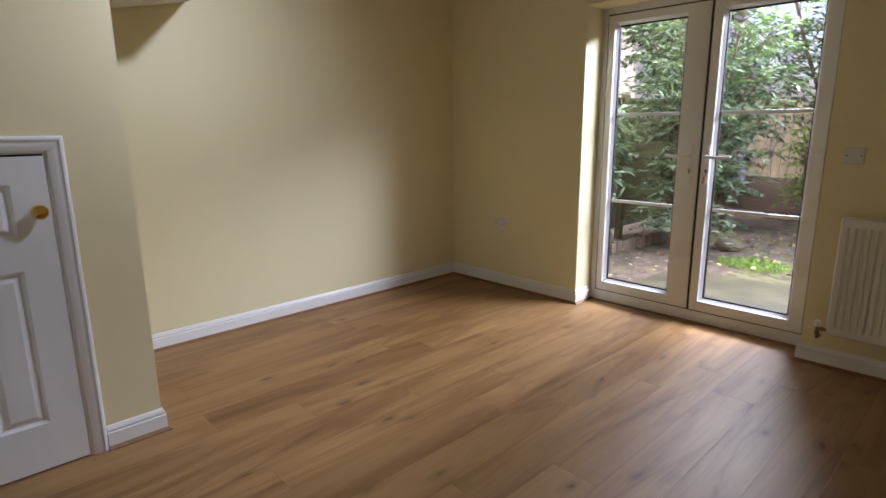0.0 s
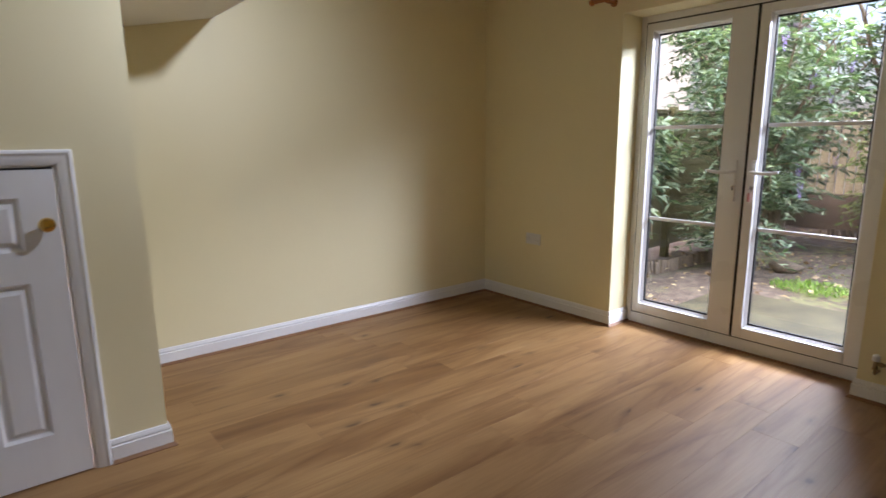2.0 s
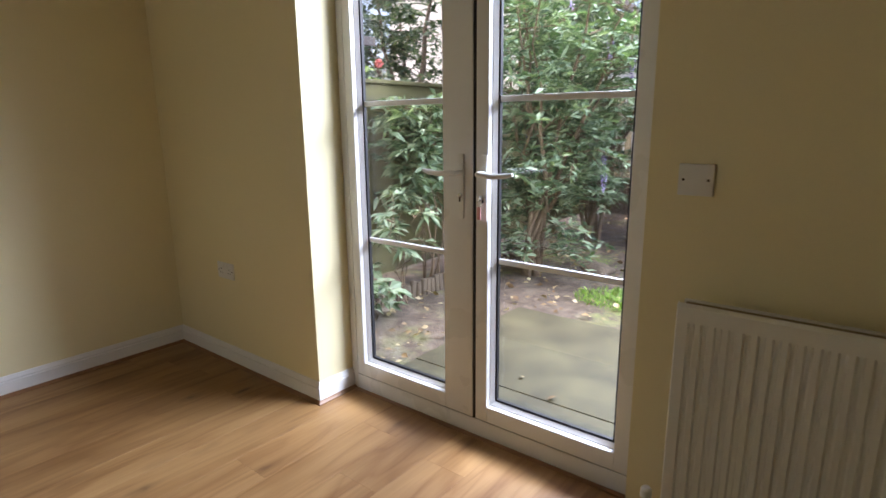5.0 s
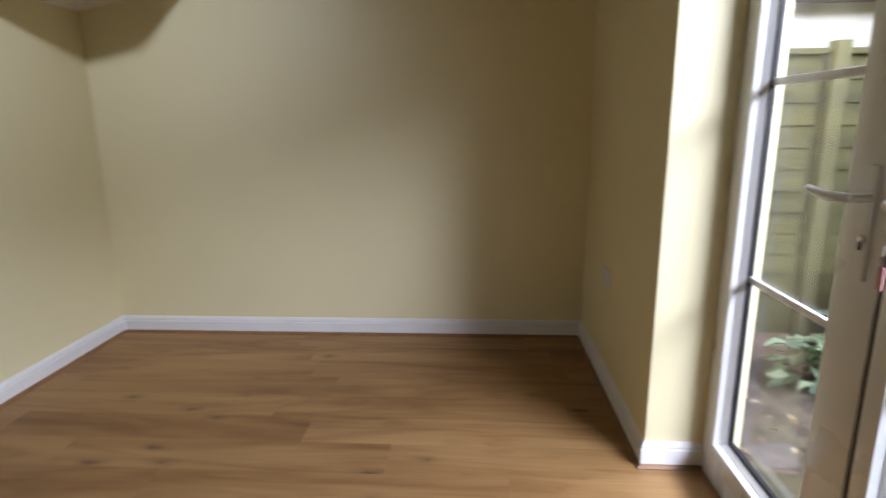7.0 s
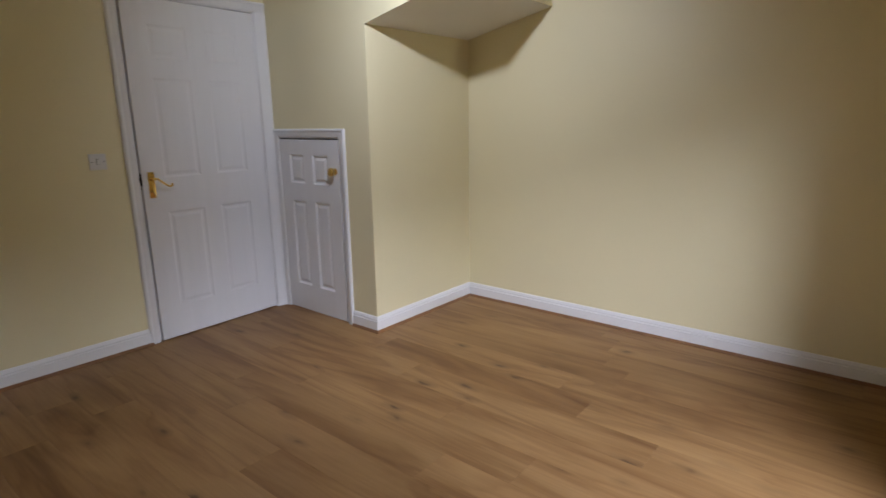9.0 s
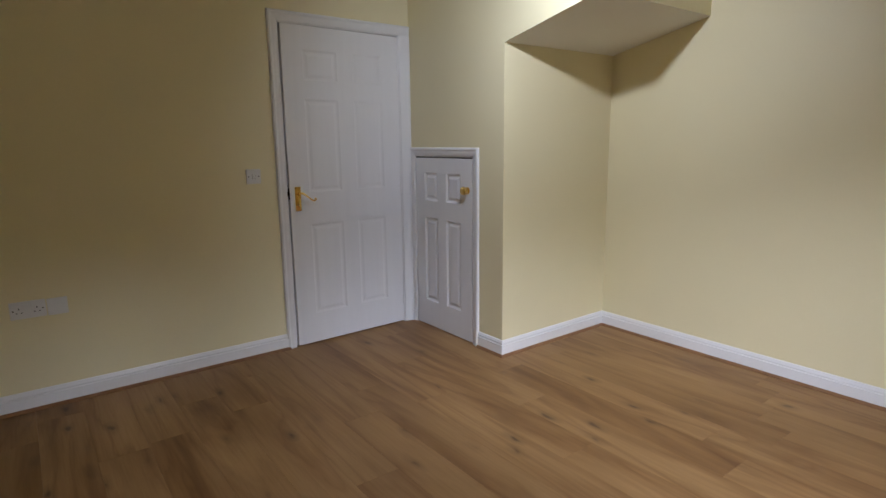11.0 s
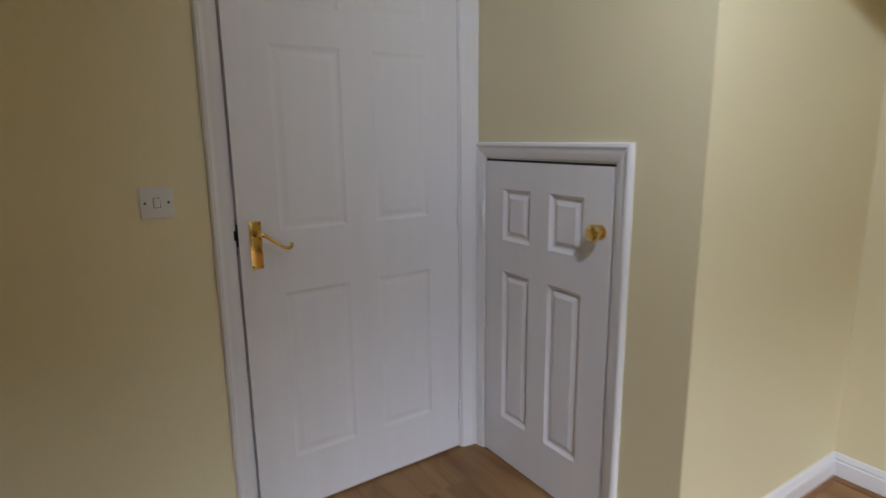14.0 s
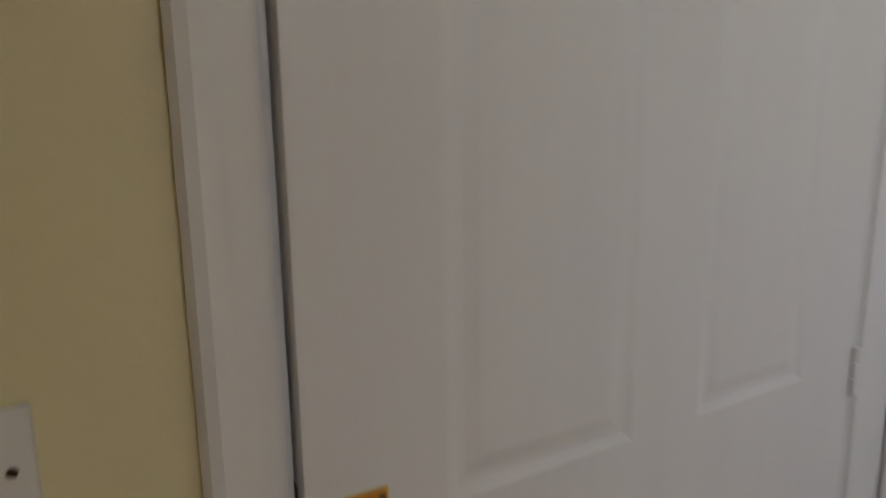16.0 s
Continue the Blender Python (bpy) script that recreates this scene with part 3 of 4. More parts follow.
# ---- wall plates ----
sw = plate("light_switch", pose(-1.014, YS, 1.107, 0, 0, 180), 0.086, 0.086, "white single-gang light switch beside the hall door", "switch")
part("rocker_gap", boxes((-0.0092, 0.0092, -0.0084, -0.0074, -0.0142, 0.0142)), BRONZE, sw, "thin dark line round the rocker", local=True)
part("rocker", boxes((-0.008, 0.008, -0.0115, -0.0075, -0.013, 0.013), bev=0.0012), PLASTIC, sw, local=True)
for x in (-0.030, 0.030):
    screw(sw, x, 0)


def socket(m, label, gangs=2):
    s = plate("wall_socket", m, 0.146 if gangs == 2 else 0.086, 0.086, label, "socket")
    for g in ((-0.036, 0.036) if gangs == 2 else (0.0,)):
        part("socket_holes", boxes((g - 0.002, g + 0.002, -0.0084, -0.006, 0.004, 0.012), (g - 0.013, g - 0.007, -0.0084, -0.006, -0.014, -0.010), (g + 0.007, g + 0.013, -0.0084, -0.006, -0.014, -0.010)), GASKET, s, local=True)
        part("rocker", boxes((g * 0.45 - 0.006, g * 0.45 + 0.006, -0.0105, -0.0075, 0.016, 0.032), bev=0.001), PLASTIC, s, local=True)
    for x in ((-0.060, 0.060) if gangs == 2 else (-0.030, 0.030)):
        screw(s, x, 0)
    return s


socket(pose(-2.560, YN, 0.521), "white double power socket low on the cream wall")
socket(pose(0.136, YS, 0.515, 0, 0, 180), "white double power socket beside a blank plate")
bp = plate("blank_wall_plate", pose(0.016, YS, 0.512, 0, 0, 180), 0.086, 0.086, "white aerial wall plate beside a power socket", "wall plate")
part("outlet", lathe(bmesh.new(), (0, -0.008, 0), (0, -1, 0), [(0, 0.007), (0.002, 0.007), (0.0022, 0.004)], 12), PLASTIC, bp, local=True)
sp = plate("fused_spur_plate", pose(-0.293, YN, 1.120), 0.086, 0.080, "white blank spur plate above the radiator", "wall plate", 0.010)
for x in (-0.030, 0.030):
    screw(sp, x, 0, -0.010)
socket(pose(XE, 3.10, 0.46, 0, 0, -90), "white single power socket on the shaded wall", 1)
ep = plate("cable_outlet_plate", pose(XE, 3.27, 0.46, 0, 0, -90), 0.086, 0.086, "white blank plate on the shaded wall", "wall plate")
for x in (-0.030, 0.030):
    screw(ep, x, 0)

# ---- radiator ----
RX0, RX1, RZ0, RZ1, RY = -0.290, 0.503, 0.205, 0.822, 3.488
rad = thing("radiator", (0.106, 3.55, 0), "cream enamelled ribbed panel radiator on the wall", "radiator")
bm = bmesh.new()
n = 24
pitch = (RX1 - RX0 - 0.05) / n
prof = [(RX0, 0.014), (RX0 + 0.006, 0.0), (RX0 + 0.025, 0.0)]
for k in range(n):
    x = RX0 + 0.025 + k * pitch
    prof += [(x + pitch * 0.22, 0.0), (x + pitch * 0.36, 0.008), (x + pitch * 0.66, 0.008), (x + pitch * 0.80, 0.0)]
prof += [(RX1 - 0.025, 0.0), (RX1 - 0.006, 0.0), (RX1, 0.014)]
levels = [(RZ0, 0.014, 0), (RZ0 + 0.008, 0.002, 0), (RZ0 + 0.045, 0.0, 0), (RZ0 + 0.062, 0.0, 1), (RZ1 - 0.062, 0.0, 1), (RZ1 - 0.045, 0.0, 0), (RZ1 - 0.008, 0.002, 0), (RZ1, 0.014, 0)]
grid = [[bm.verts.new((x, RY + back + (dep if (full or i in (0, len(prof) - 1)) else 0), z)) for i, (x, dep) in enumerate(prof)] for z, back, full in levels]
for a, b in zip(grid, grid[1:]):
    for i in range(len(prof) - 1):
        bm.faces.new((a[i], a[i + 1], b[i + 1], b[i]))
part("front_panel", bm, RADW, rad)
part("back_panel", boxes((RX0 + 0.004, RX1 - 0.004, RY + 0.0145, RY + 0.020, RZ0 + 0.003, RZ1 - 0.003)), RADW, rad)
part("convector", boxes(*[(RX0 + 0.04 + k * 0.024, RX0 + 0.042 + k * 0.024, RY + 0.021, RY + 0.052, RZ0 + 0.03, RZ1 - 0.02) for k in range(30)]), RADW, rad)
part("rear_panel", boxes((RX0 + 0.004, RX1 - 0.004, RY + 0.060, RY + 0.074, RZ0 + 0.004, RZ1 - 0.004), bev=0.004), RADW, rad)
# dark brown colour imitates the shadow seen along the radiator's top
part("grille", boxes((RX0 + 0.012, RX1 - 0.012, RY + 0.0205, RY + 0.0595, RZ1 - 0.012, RZ1 - 0.009)), TARNISH, rad, "top grille strip coloured dark for the shade behind the panel")
for x in (RX0 + 0.12, RX1 - 0.12):
    part("bracket", boxes((x, x + 0.03, RY + 0.0745, YN - 0.001, RZ0 + 0.08, RZ1 - 0.05)), RADW, rad)
for x, s, drop in ((RX0, -1, 1), (RX1, 1, 1)):
    bm = bmesh.new()
    z = RZ0 + 0.022
    lathe(bm, (x - s * 0.004, RY + 0.018, z), (s, 0, 0), [(0, 0.008), (0.014, 0.008), (0.015, 0.012), (0.026, 0.012), (0.027, 0.009), (0.046, 0.009)], 12)
    lathe(bm, (x + s * 0.040, RY + 0.018, z - 0.028), (0, 0, 1), [(0, 0.0115), (0.012, 0.0115), (0.014, 0.009), (0.040, 0.009), (0.046, 0.006)], 12)
    add_tube(bm, [(x + s * 0.040, RY + 0.018, z - 0.026), (x + s * 0.040, RY + 0.026, z - 0.052), (x + s * 0.040, YN - 0.004, z - 0.060)], 0.007, 10)
    v = part("valve", bm, TARNISH, rad, "tarnished brass radiator valve")
    bm = bmesh.new()
    lathe(bm, (x + s * 0.040, RY + 0.018, z + 0.012), (0, 0, 1), [(0, 0.012), (0.004, 0.016), (0.026, 0.015), (0.032, 0.010)], 14)
    part("valve_cap", bm, PLASTIC, v, "white plastic valve cap")

cable = tube([(0.530, 3.560, 0.70), (0.540, 3.545, 0.66), (0.538, 3.525, 0.56), (0.545, 3.500, 0.42), (0.560, 3.470, 0.30), (0.568, 3.440, 0.20), (0.570, 3.390, 0.13), (0.575, 3.330, 0.105), (0.582, 3.270, 0.090)], 0.0055, 8)
cb = tagged(part("loose_cable", cable, CABLE), "loose black cable hanging beside the radiator to the skirting", "cable")
part("connector", boxes((0.527, 0.545, 3.533, 3.553, 0.60, 0.665), bev=0.004), CABLE, cb)

# ---- curtain pole ----
PX0, PX1, PY, PZ = -2.000, -0.290, 3.512, 2.135
cp = thing("curtain_pole", (-1.15, PY, PZ), "varnished orange-brown wooden curtain pole above the garden doors", "curtain pole")
part("pole", tube([(PX0, PY, PZ), (PX1, PY, PZ)], 0.014, 16), POLE, cp)
for x, s in ((PX0, -1), (PX1, 1)):
    bm = bmesh.new()
    lathe(bm, (x - s * 0.004, PY, PZ), (s, 0, 0), [(0, 0.016), (0.010, 0.017), (0.014, 0.013), (0.020, 0.012), (0.028, 0.018), (0.038, 0.022), (0.048, 0.021), (0.057, 0.014), (0.061, 0.005)], 18)
    part("finial", bm, POLE, cp, "turned wooden ball finial")
    bm = bmesh.new()
    xb = x - s * 0.075
    lathe(bm, (xb, YN, PZ - 0.012), (0, -1, 0), [(0, 0.024), (0.008, 0.024), (0.012, 0.013), (0.060, 0.011), (0.066, 0.013)], 16)
    lathe(bm, (xb - 0.008, PY, PZ), (1, 0, 0), [(0, 0.019), (0.003, 0.021), (0.013, 0.021), (0.016, 0.019)], 18)
    part("bracket", bm, POLE, cp, "wooden cup bracket")

# ---- ceiling spotlight ----
cl = thing("ceiling_spotlight", (BULB.x, BULB.y, ZC), "white ceiling spotlight turned towards the stair corner", "lamp")
bm = bmesh.new()
lathe(bm, (BULB.x, BULB.y, ZC), (0, 0, -1), [(0, 0.045), (0.012, 0.045), (0.016, 0.038)], 20)
part("ceiling_rose", bm, PLASTIC, cl)
ax = (AIM - BULB).normalized()
back = BULB - ax * 0.075
part("arm", tube([(BULB.x, BULB.y, ZC - 0.012), back.lerp(BULB, 0.2) + Vector((0, 0, 0.02))], 0.006, 8), CHROME, cl)
bm = bmesh.new()
add_tube(bm, [back + ax * a for a in (0, 0.004, 0.03, 0.066, 0.0655, 0.03)], [0.016, 0.022, 0.028, 0.034, 0.031, 0.024], 20, False)
bm.verts.ensure_lookup_table()
bm.faces.new([bm.verts[k] for k in range(20)])
part("head", bm, PLASTIC, cl)

# ---- the garden ----
rng = np.random.default_rng(7)
GZ = -0.13


def ground_mesh():
    """One sheet to the horizon, finer near the house."""
    xs = np.concatenate([np.linspace(-3000, -60, 6), np.linspace(-40, -8, 7), np.linspace(-6, 4, 41), np.linspace(6, 40, 7), np.linspace(60, 3000, 6)])
    ys = np.concatenate([np.linspace(-3000, -60, 6), np.linspace(-40, 3.0, 5), [3.92], np.linspace(4.1, 12, 33), np.linspace(14, 50, 7), np.linspace(80, 3000, 6)])
    bm = bmesh.new()
    rows = []
    for y in ys:
        rows.append([bm.verts.new((x, y, GZ - 0.02 + (0.0 if y < 4 or abs(x) > 8 or y > 13 else 0.035 * noise.noise(Vector((x * 1.7, y * 1.7, 0))) + 0.018 * noise.noise(Vector((x * 6, y * 6, 3)))))) for x in xs])
    for a, b in zip(rows, rows[1:]):
        for k in range(len(xs) - 1):
            bm.faces.new((a[k], a[k + 1], b[k + 1], b[k]))
    return bm


tagged(part("ground", ground_mesh(), SOIL), "damp bare soil garden with moss and fallen leaves", "ground", kind="structure")

patio = thing("patio", (-1.1, 4.8, GZ), "algae-stained concrete slab patio outside the doors", "patio", kind="structure")
for r, (y0, y1) in enumerate(((3.925, 4.432), (4.436, 5.033), (5.037, 5.628))):
    for c, (x0, x1) in enumerate(((-2.0, -0.20), (-0.192, 1.3))):
        part("slab", boxes((x0, x1, y0, y1, GZ - 0.05, -0.120 + 0.004 * ((r * 3 + c) % 2)), bev=0.003), SLAB, patio)
tagged(part("boot_mat", boxes((-0.86, -0.42, 3.97, 4.16, -0.1155, -0.095), *[(-0.85, -0.43, 3.985 + k * 0.02, 3.993 + k * 0.02, -0.0945, -0.088) for k in range(8)], bev=0.002), GRATE), "dark ribbed rubber boot mat on the patio", "mat")


def leaves(base, tips, width, droop, fold=0.25):
    """Vertices and faces of pointed, folded leaves from base points along tip vectors."""
    base, tips = np.asarray(base, float), np.asarray(tips, float)
    n = len(base)
    ln = np.linalg.norm(tips, axis=1, keepdims=True)
    d = tips / np.maximum(ln, 1e-6)
    side = np.cross(d, np.array([0, 0, 1.0]) + rng.normal(0, 0.45, (n, 3)))
    side /= np.maximum(np.linalg.norm(side, axis=1, keepdims=True), 1e-6)
    nrm = np.cross(side, d)
    w = ln * width
    mid = base + d * ln * 0.5 - np.array([0, 0, 1.0]) * ln * droop * 0.3
    tip = base + d * ln - np.array([0, 0, 1.0]) * ln * droop
    v = np.stack([base, mid + side * w + nrm * w * fold, mid, mid - side * w + nrm * w * fold, tip], 1).reshape(-1, 3)
    k = np.arange(n)[:, None] * 5
    f = np.concatenate([k + np.array([0, 2, 1]), k + np.array([0, 3, 2]), k + np.array([1, 2, 4]), k + np.array([2, 3, 4])])
    return v, f


def leaf_part(name, v, f, material, parent, label="", kind=""):
    me = bpy.data.meshes.new(name)
    if parent is not None:
        v = v - np.array(PLACE[parent].translation)
    me.from_pydata(v.tolist(), [], f.tolist())
    me.materials.append(material)
    me.update()
    ob = new(name, me)
    if parent is not None:
        ob.parent = parent
        PLACE[ob] = PLACE[parent]
    return tagged(ob, label, kind=kind)


def shrub(name, at, stems, height, spread, twigs, leaf_len, material, label, lean=(0, 0), width=0.16, droop=0.35, low=0.15, flowers=0, r0=0.03, category="shrub", per=14):
    """Several bent stems from the ground, side branches, and leafy twigs round them."""
    t = thing(name, at, label, category)
    o = Vector(at)
    path = []
    for s in range(stems):
        a = rng.uniform(0, 2 * math.pi)
        reach = spread * rng.uniform(0.25, 0.8)
        top = height * rng.uniform(0.75, 1.0)
        pts = [o + Vector((math.cos(a) * 0.08, math.sin(a) * 0.08, -0.05))]
        for k in range(1, 8):
            q = k / 7
            pts.append(o + Vector((lean[0] * q + math.cos(a) * reach * q ** 1.4 + rng.normal(0, 0.05), lean[1] * q + math.sin(a) * reach * q ** 1.4 + rng.normal(0, 0.05), top * q)))
        rad = [r0 * rng.uniform(0.7, 1.1) * (1 - 0.8 * k / 7) for k in range(8)]
        part("stem", tube(pts, rad, 7), BARK, t)
        path.append(pts)
    bm = bmesh.new()
    base, tip = [], []
    ends = []
    for _ in range(twigs):
        pts = path[rng.integers(len(path))]
        q = low + (1 - low) * rng.random() ** 0.8
        f = q * 7
        i = min(int(f), 6)
        p = pts[i].lerp(pts[i + 1], f - i)
        a = rng.uniform(0, 2 * math.pi)
        ln = spread * rng.uniform(0.25, 0.62) * (1.1 - 0.4 * q)
        d = Vector((math.cos(a), math.sin(a), rng.uniform(-0.1, 0.75))).normalized()
        e1 = p + d * ln * 0.55
        e2 = p + d * ln + Vector((0, 0, -0.22 * ln))
        if rng.random() < 0.30:
            add_tube(bm, [p, e1, e2], [0.007, 0.005, 0.002], 4, False)
        ends.append(e2)
        for k in range(per):
            w = 0.25 + 0.75 * (k + rng.random()) / per
            c = p.lerp(e1, w * 2) if w < 0.5 else e1.lerp(e2, w * 2 - 1)
            a2 = rng.uniform(0, 2 * math.pi)
            l2 = leaf_len * rng.uniform(0.55, 1.15)
            v = (d * 0.7 + Vector((math.cos(a2), math.sin(a2), rng.uniform(-0.5, 0.5)))).normalized() * l2
            base.append(c)
            tip.append(v)
    part("twigs", bm, BARK, t, soft=False)
    leaf_part("crown", *leaves(base, tip, width, droop), material, t)
    for k in range(flowers):
        c = ends[rng.integers(len(ends))]
        m = 90
        h = rng.random(m)
        ang = rng.uniform(0, 6.283, m)
        b = np.array(c) + np.stack([np.cos(ang) * 0.02 * (1 - h), np.sin(ang) * 0.02 * (1 - h), -0.16 * h], 1)
        v = np.stack([np.cos(ang), np.sin(ang), rng.uniform(-0.5, 0.5, m)], 1) * 0.014
        leaf_part("flower_spike", *leaves(b, v, 0.5, 0.1), PETAL, t, "drooping mauve flower spike")
    return t


# boundary fence on the west side: horizontal boards between posts
FX = -3.27
fn = thing("garden_fence", (FX, 5.5, GZ), "algae-green wooden fence of overlapping horizontal boards", "fence")
for y in (4.02, 4.90, 6.72, 8.54, 10.36):
    part("post", boxes((FX + 0.005, FX + 0.085, y - 0.04, y + 0.04, GZ - 0.05, 1.64), bev=0.006), FENCE, fn)
for y0, y1 in ((4.06, 4.86), (4.94, 6.68), (6.76, 8.50), (8.58, 10.32)):
    for k in range(13):
        z = -0.02 + k * 0.122
        bm = boxes((FX - 0.006, FX + 0.008, y0, y1, -0.070, 0.070))
        bmesh.ops.rotate(bm, verts=bm.verts, cent=(FX, 0, 0), matrix=Matrix.Rotation(radians(-6), 3, "Y"))
        bmesh.ops.translate(bm, verts=bm.verts, vec=(rng.normal(0, 0.002), 0, z + 0.07))
        part("board", bm, FENCE, fn, soft=False)
    part("capping", boxes((FX - 0.03, FX + 0.04, y0, y1, 1.575, 1.605), bev=0.004), FENCE, fn)

bf = thing("back_fence", (-1, 10.45, GZ), "pale weathered vertical board fence at the garden's end", "fence")
x = -3.2
while x < 4.6:
    w = 0.095 + 0.01 * rng.random()
    part("board", boxes((x, x + w, 10.45 + 0.006 * rng.random(), 10.475, GZ, 1.62 + 0.03 * rng.random()), bev=0.003), FENCEB, bf, soft=False)
    x += w + 0.022
for z in (0.3, 1.25):
    part("rail", boxes((-3.2, 4.7, 10.476, 10.52, z, z + 0.08)), FENCEB, bf)
part("gravel_board", boxes((-3.2, 4.7, 10.36, 10.40, GZ, 0.42), bev=0.006), LOG, bf, "dark damp sleeper along the fence foot")


def log_edging(y0, y1, x0, x1, n):
    t = thing("log_edging", ((x0 + x1) / 2, (y0 + y1) / 2, GZ), "low rolled log edging along the soil bed", "edging")
    for k in range(n):
        q = (k + 0.5) / n
        px, py = x0 + (x1 - x0) * q + rng.normal(0, 0.006), y0 + (y1 - y0) * q
        h = 0.10 + 0.03 * rng.random()
        bm = bmesh.new()
        lathe(bm, (px, py, GZ - 0.05), (rng.normal(0, 0.05), rng.normal(0, 0.05), 1), [(0, 0.026), (h + 0.04, 0.026), (h + 0.05, 0.022)], 8)
        part("log", bm, LOG, t)


log_edging(4.7, 7.2, -2.92, -2.68, 46)
log_edging(9.65, 9.70, -2.4, 2.0, 74)

shrub("buddleia_bush", (-2.45, 6.60, GZ), 11, 2.9, 1.1, 480, 0.12, LEAF_A, "tall buddleia bush with long grey-green leaves and mauve flowers", lean=(0.25, -0.15), flowers=9, width=0.15, droop=0.2, low=0.05, per=20)
shrub("buddleia_bush", (-2.55, 8.2, GZ), 7, 3.0, 1.2, 420, 0.12, LEAF_A, "tall buddleia bush with long grey-green leaves beside the fence", flowers=3, width=0.15, per=20)
shrub("overhanging_tree", (-1.25, 9.1, GZ), 9, 4.1, 2.0, 700, 0.11, LEAF_C, "dark-leaved small tree with bent trunks over the soil", lean=(0.3, -1.3), low=0.46, droop=0.12, r0=0.06, category="tree", width=0.19, flowers=4, per=22)
shrub("light_green_shrub", (0.3, 9.0, GZ), 6, 2.3, 1.0, 330, 0.10, LEAF_B, "light green twiggy shrub in front of the back fence", low=0.25, width=0.2)
shrub("light_green_shrub", (-1.7, 9.3, GZ), 6, 1.6, 0.8, 220, 0.09, LEAF_B, "light green twiggy shrub in front of the back fence", low=0.2, width=0.2)
shrub("overhanging_tree", (1.9, 8.2, GZ), 4, 4.2, 1.8, 620, 0.15, LEAF_C, "dark-leaved small tree standing near the fence", lean=(-0.4, -0.4), low=0.35, r0=0.06, category="tree", width=0.19, per=16)
shrub("low_leafy_plant", (-2.72, 4.75, GZ), 5, 0.36, 0.42, 22, 0.13, LEAF_A, "low bright broad-leaved plant at the fence foot", low=0.1, width=0.26, r0=0.006, category="plant", per=9)
shrub("fern", (-2.85, 5.25, GZ), 5, 1.0, 0.42, 26, 0.13, LEAF_A, "arching green fern against the fence", low=0.45, width=0.12, r0=0.008, category="plant", per=14)
shrub("fence_climber", (-2.95, 5.75, GZ), 6, 1.75, 0.6, 150, 0.15, LEAF_A, "leafy climber spilling over the side fence", low=0.5, r0=0.012, category="plant")
rose = shrub("garden_rose", (-3.75, 6.0, GZ), 3, 2.05, 0.5, 60, 0.09, LEAF_B, "rose with a pink bloom behind the fence", low=0.5, r0=0.010, category="plant", width=0.25)
m = 60
dirs = rng.normal(0, 1, (m, 3))
dirs /= np.linalg.norm(dirs, axis=1, keepdims=True)
leaf_part("bloom", *leaves(np.array((-3.62, 5.85, 1.78)) + dirs * 0.012, dirs * 0.032, 0.6, 0.0), PINK, rose, "single pink rose bloom")

# leaf litter and grass
n = 2600
px, py = rng.uniform(-3.1, 3.5, n), rng.uniform(4.0, 10.2, n)
keep = ~((px > -2.02) & (px < 1.32) & (py < 5.66)) | (rng.random(n) < 0.05)
px, py = px[keep], py[keep]
pz = np.where((px > -2.02) & (px < 1.32) & (py < 5.66), -0.110, GZ + 0.012)
ang = rng.uniform(0, 6.283, len(px))
tips = np.stack([np.cos(ang), np.sin(ang), rng.uniform(-0.1, 0.5, len(px))], 1) * rng.uniform(0.025, 0.075, (len(px), 1))
tagged(leaf_part("leaf_litter", *leaves(np.stack([px, py, pz], 1), tips, 0.32, 0.1), LITTER, None), "scattered dry fallen leaves on the soil", "leaves", kind="stuff")


def grass_patch(cx, cy, r, n, h, label):
    a, q = rng.uniform(0, 6.283, n), np.sqrt(rng.random(n))
    b = np.stack([cx + np.cos(a) * q * r * 1.3, cy + np.sin(a) * q * r, np.full(n, GZ - 0.01)], 1)
    v = rng.normal(0, 0.5, (n, 3))
    v[:, 2] = 1
    v *= (h * rng.uniform(0.4, 1.1, n) / np.linalg.norm(v, axis=1))[:, None]
    tagged(leaf_part("grass", *leaves(b, v, 0.06, 0.25), GRASS, None), label, "grass", kind="stuff")


grass_patch(-1.48, 6.25, 0.26, 900, 0.09, "bright tuft of grass in the bare soil")
grass_patch(-0.6, 7.2, 0.9, 1500, 0.05, "thin mossy grass over the soil")
grass_patch(-1.9, 7.5, 0.7, 700, 0.04, "thin mossy grass over the soil")
grass_patch(0.6, 6.6, 0.7, 1000, 0.05, "thin mossy grass over the soil")

# rockery stone
bm = bmesh.new()
bmesh.ops.create_icosphere(bm, subdivisions=3, radius=0.13, matrix=Matrix.Translation((-1.95, 6.95, GZ + 0.03)) @ Matrix.Diagonal((1.3, 0.9, 0.55, 1)))
for v in bm.verts:
    v.co += Vector((1, 1, 0.6)) * 0.035 * noise.noise(v.co * 9)
tagged(part("garden_stone", bm, LOG), "low grey stone lying on the soil", "stone")


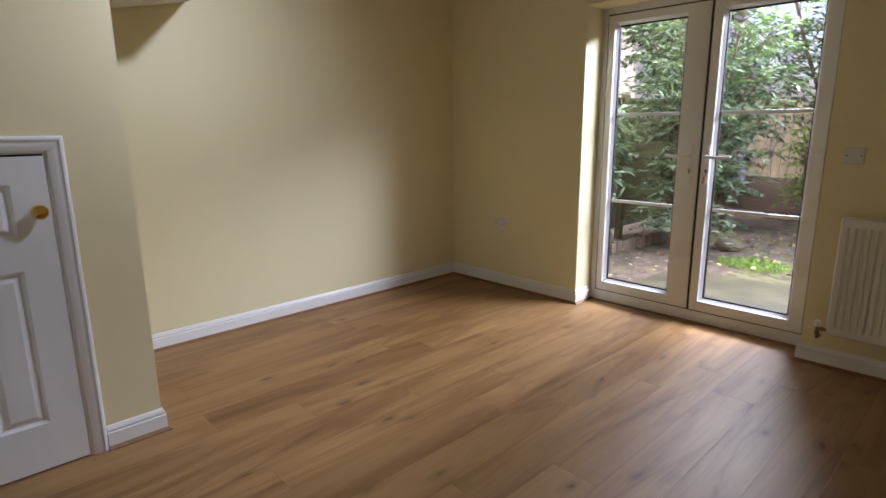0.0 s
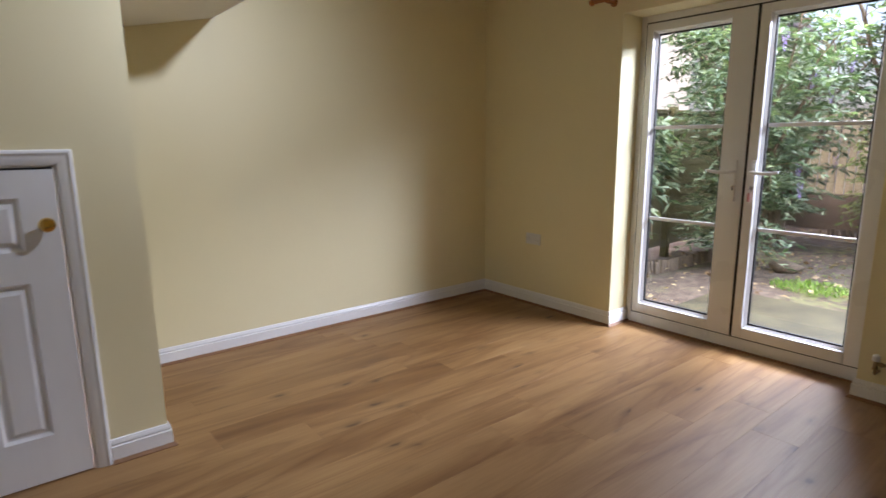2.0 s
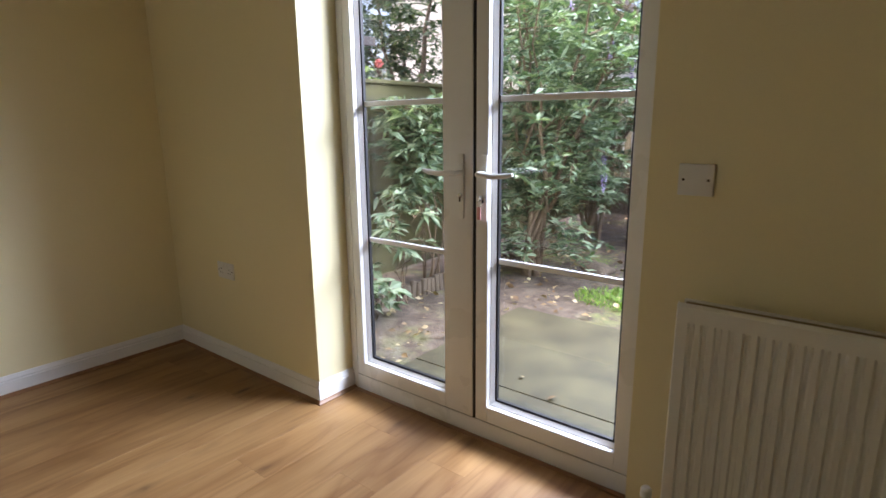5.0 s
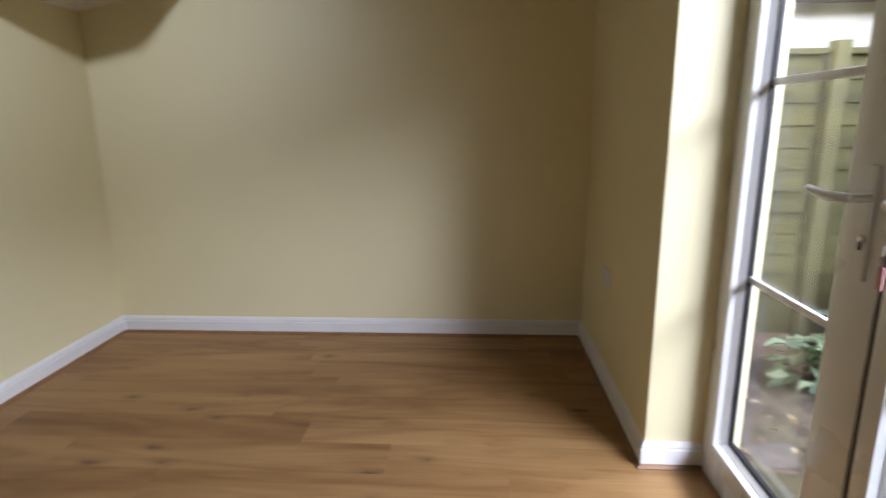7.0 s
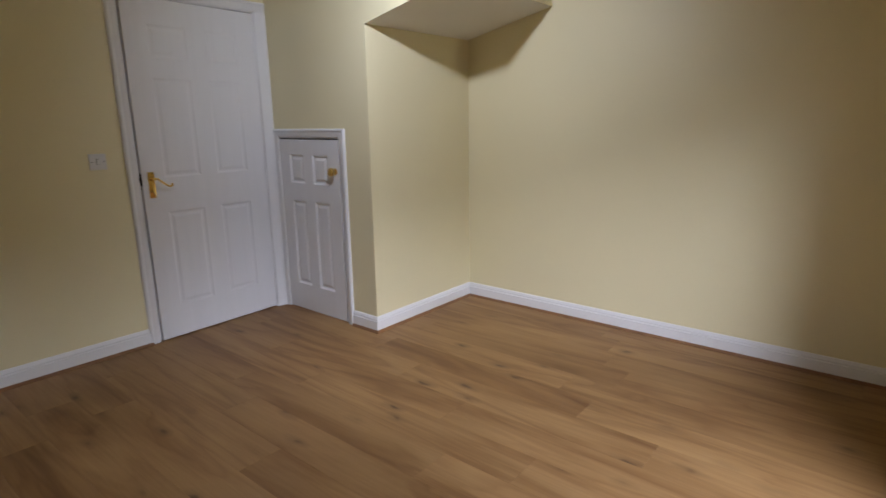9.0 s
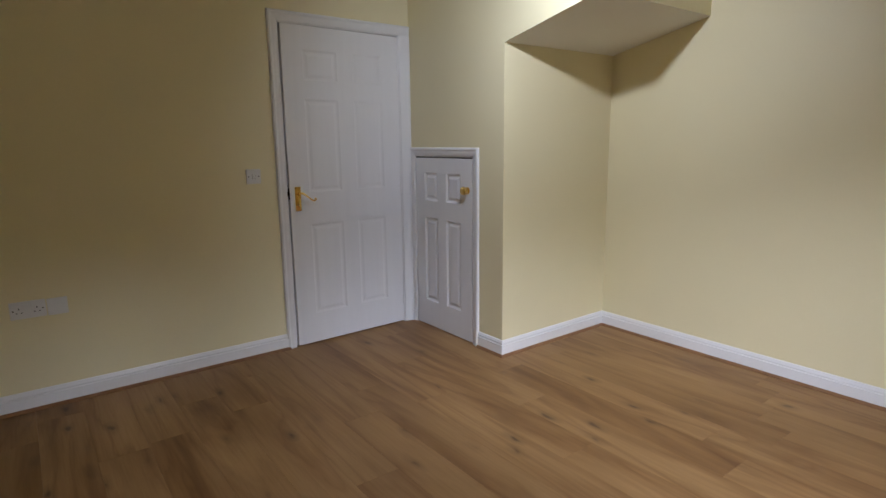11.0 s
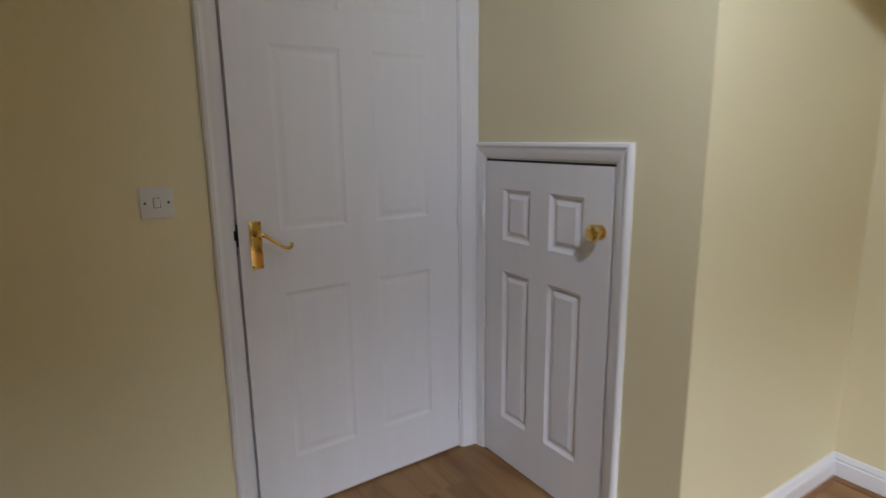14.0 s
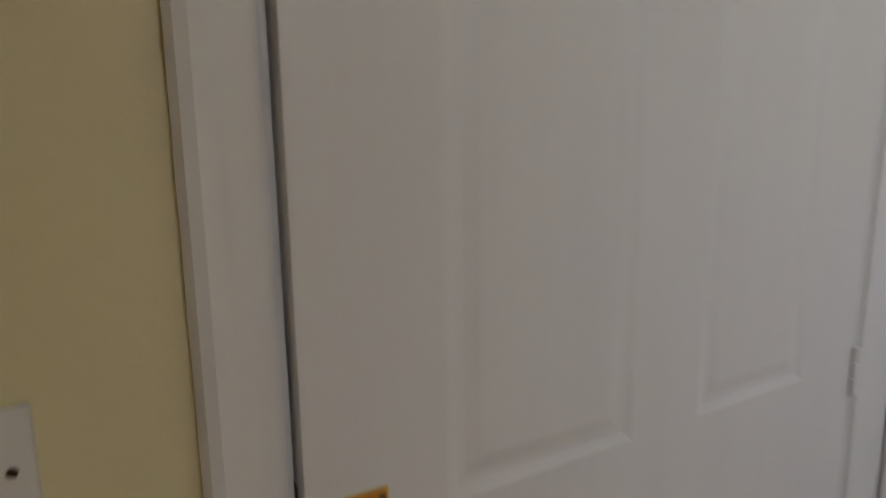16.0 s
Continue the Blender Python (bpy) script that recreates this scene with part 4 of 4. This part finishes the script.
# neighbouring house past the fence
def neighbour(x0, x1, y0, y1, eaves, ridge, wall, label):
    h = thing("neighbour_house", ((x0 + x1) / 2, (y0 + y1) / 2, GZ), label, "house")
    part("wall", boxes((x0, x1, y0, y1, GZ - 0.1, eaves)), wall, h, soft=False)
    bm = bmesh.new()
    c = (x0 + x1) / 2
    a = [[bm.verts.new(p) for p in ((x0 - 0.3, y, eaves - 0.1), (c, y, ridge), (x1 + 0.3, y, eaves - 0.1), (x1 + 0.3, y, eaves), (c, y, ridge + 0.14), (x0 - 0.3, y, eaves))] for y in (y0 - 0.2, y1 + 0.2)]
    for k in range(6):
        bm.faces.new((a[0][k], a[0][(k + 1) % 6], a[1][(k + 1) % 6], a[1][k]))
    bm.faces.new(a[0])
    bm.faces.new(list(reversed(a[1])))
    bmesh.ops.recalc_face_normals(bm, faces=bm.faces)
    part("roof", bm, TILE, h, soft=False)
    for z in ((0.9, 2.1), (3.4, 4.5)):
        if z[1] < eaves:
            w = part("window", boxes((x1 - 0.02, x1 + 0.04, c * 0 + (y0 + y1) / 2 - 0.6, (y0 + y1) / 2 + 0.6, z[0], z[1])), UPVC, h)
            part("pane", boxes((x1 + 0.041, x1 + 0.05, (y0 + y1) / 2 - 0.52, (y0 + y1) / 2 + 0.52, z[0] + 0.07, z[1] - 0.07)), GASKET, w, "dark window pane")
    return h


neighbour(-8.6, -5.2, 3.0, 6.9, 2.25, 2.35, RENDERW, "low pale rendered outbuilding past the garden fence")
neighbour(-14.0, -8.5, 17.0, 26.0, 5.2, 7.6, RENDERW, "pale rendered house with a tiled roof past the fence")
shrub("far_tree", (-7.2, 10.2, GZ), 4, 4.8, 2.2, 330, 0.18, LEAF_C, "dense dark tree past the side fence", low=0.3, r0=0.09, category="tree", width=0.22, per=14)
shrub("far_tree", (-4.6, 12.6, GZ), 4, 4.2, 2.0, 330, 0.18, LEAF_C, "dense dark tree past the back fence", low=0.25, r0=0.09, category="tree", width=0.22, per=14)
shrub("far_tree", (0.6, 13.2, GZ), 4, 4.6, 2.4, 330, 0.18, LEAF_C, "dense dark tree past the back fence", low=0.25, r0=0.09, category="tree", width=0.22, per=14)
shrub("far_tree", (4.6, 12.2, GZ), 4, 4.6, 2.2, 330, 0.18, LEAF_A, "dense tree past the back fence", low=0.25, r0=0.09, category="tree", width=0.22, per=14)

# ---- floor planks ----
PW, PL, GAP = 0.1925, 1.286, 0.0003
plank_meshes = {}


def plank_mesh(w, l):
    key = (round(w, 4), round(l, 4))
    if key not in plank_meshes:
        bm = boxes((-w / 2, w / 2, -l / 2, l / 2, -0.0115, 0.0))
        top = [e for e in bm.edges if all(v.co.z > -0.001 for v in e.verts)]
        bmesh.ops.bevel(bm, geom=top, offset=0.0004, segments=1, affect="EDGES")
        me = bpy.data.meshes.new("plank")
        bm.to_mesh(me)
        bm.free()
        me.materials.append(OAK)
        plank_meshes[key] = me
    return plank_meshes[key]


order = random.Random(5)
x = XW + 0.004
row = 0
while x < XE - 0.02:
    w = min(PW, XE - 0.004 - x)
    y = YS - 0.06
    first = True
    end = 3.795
    while y < end - 0.01:
        l = min(PL * ((0.18 + 0.8 * order.random()) if first else 1.0), end - y)
        first = False
        ob = new("plank", plank_mesh(w - GAP, l - GAP))
        ob.parent = floor
        ob.location = (x + w / 2, y + l / 2, 0)
        y += l
    x += PW
    row += 1
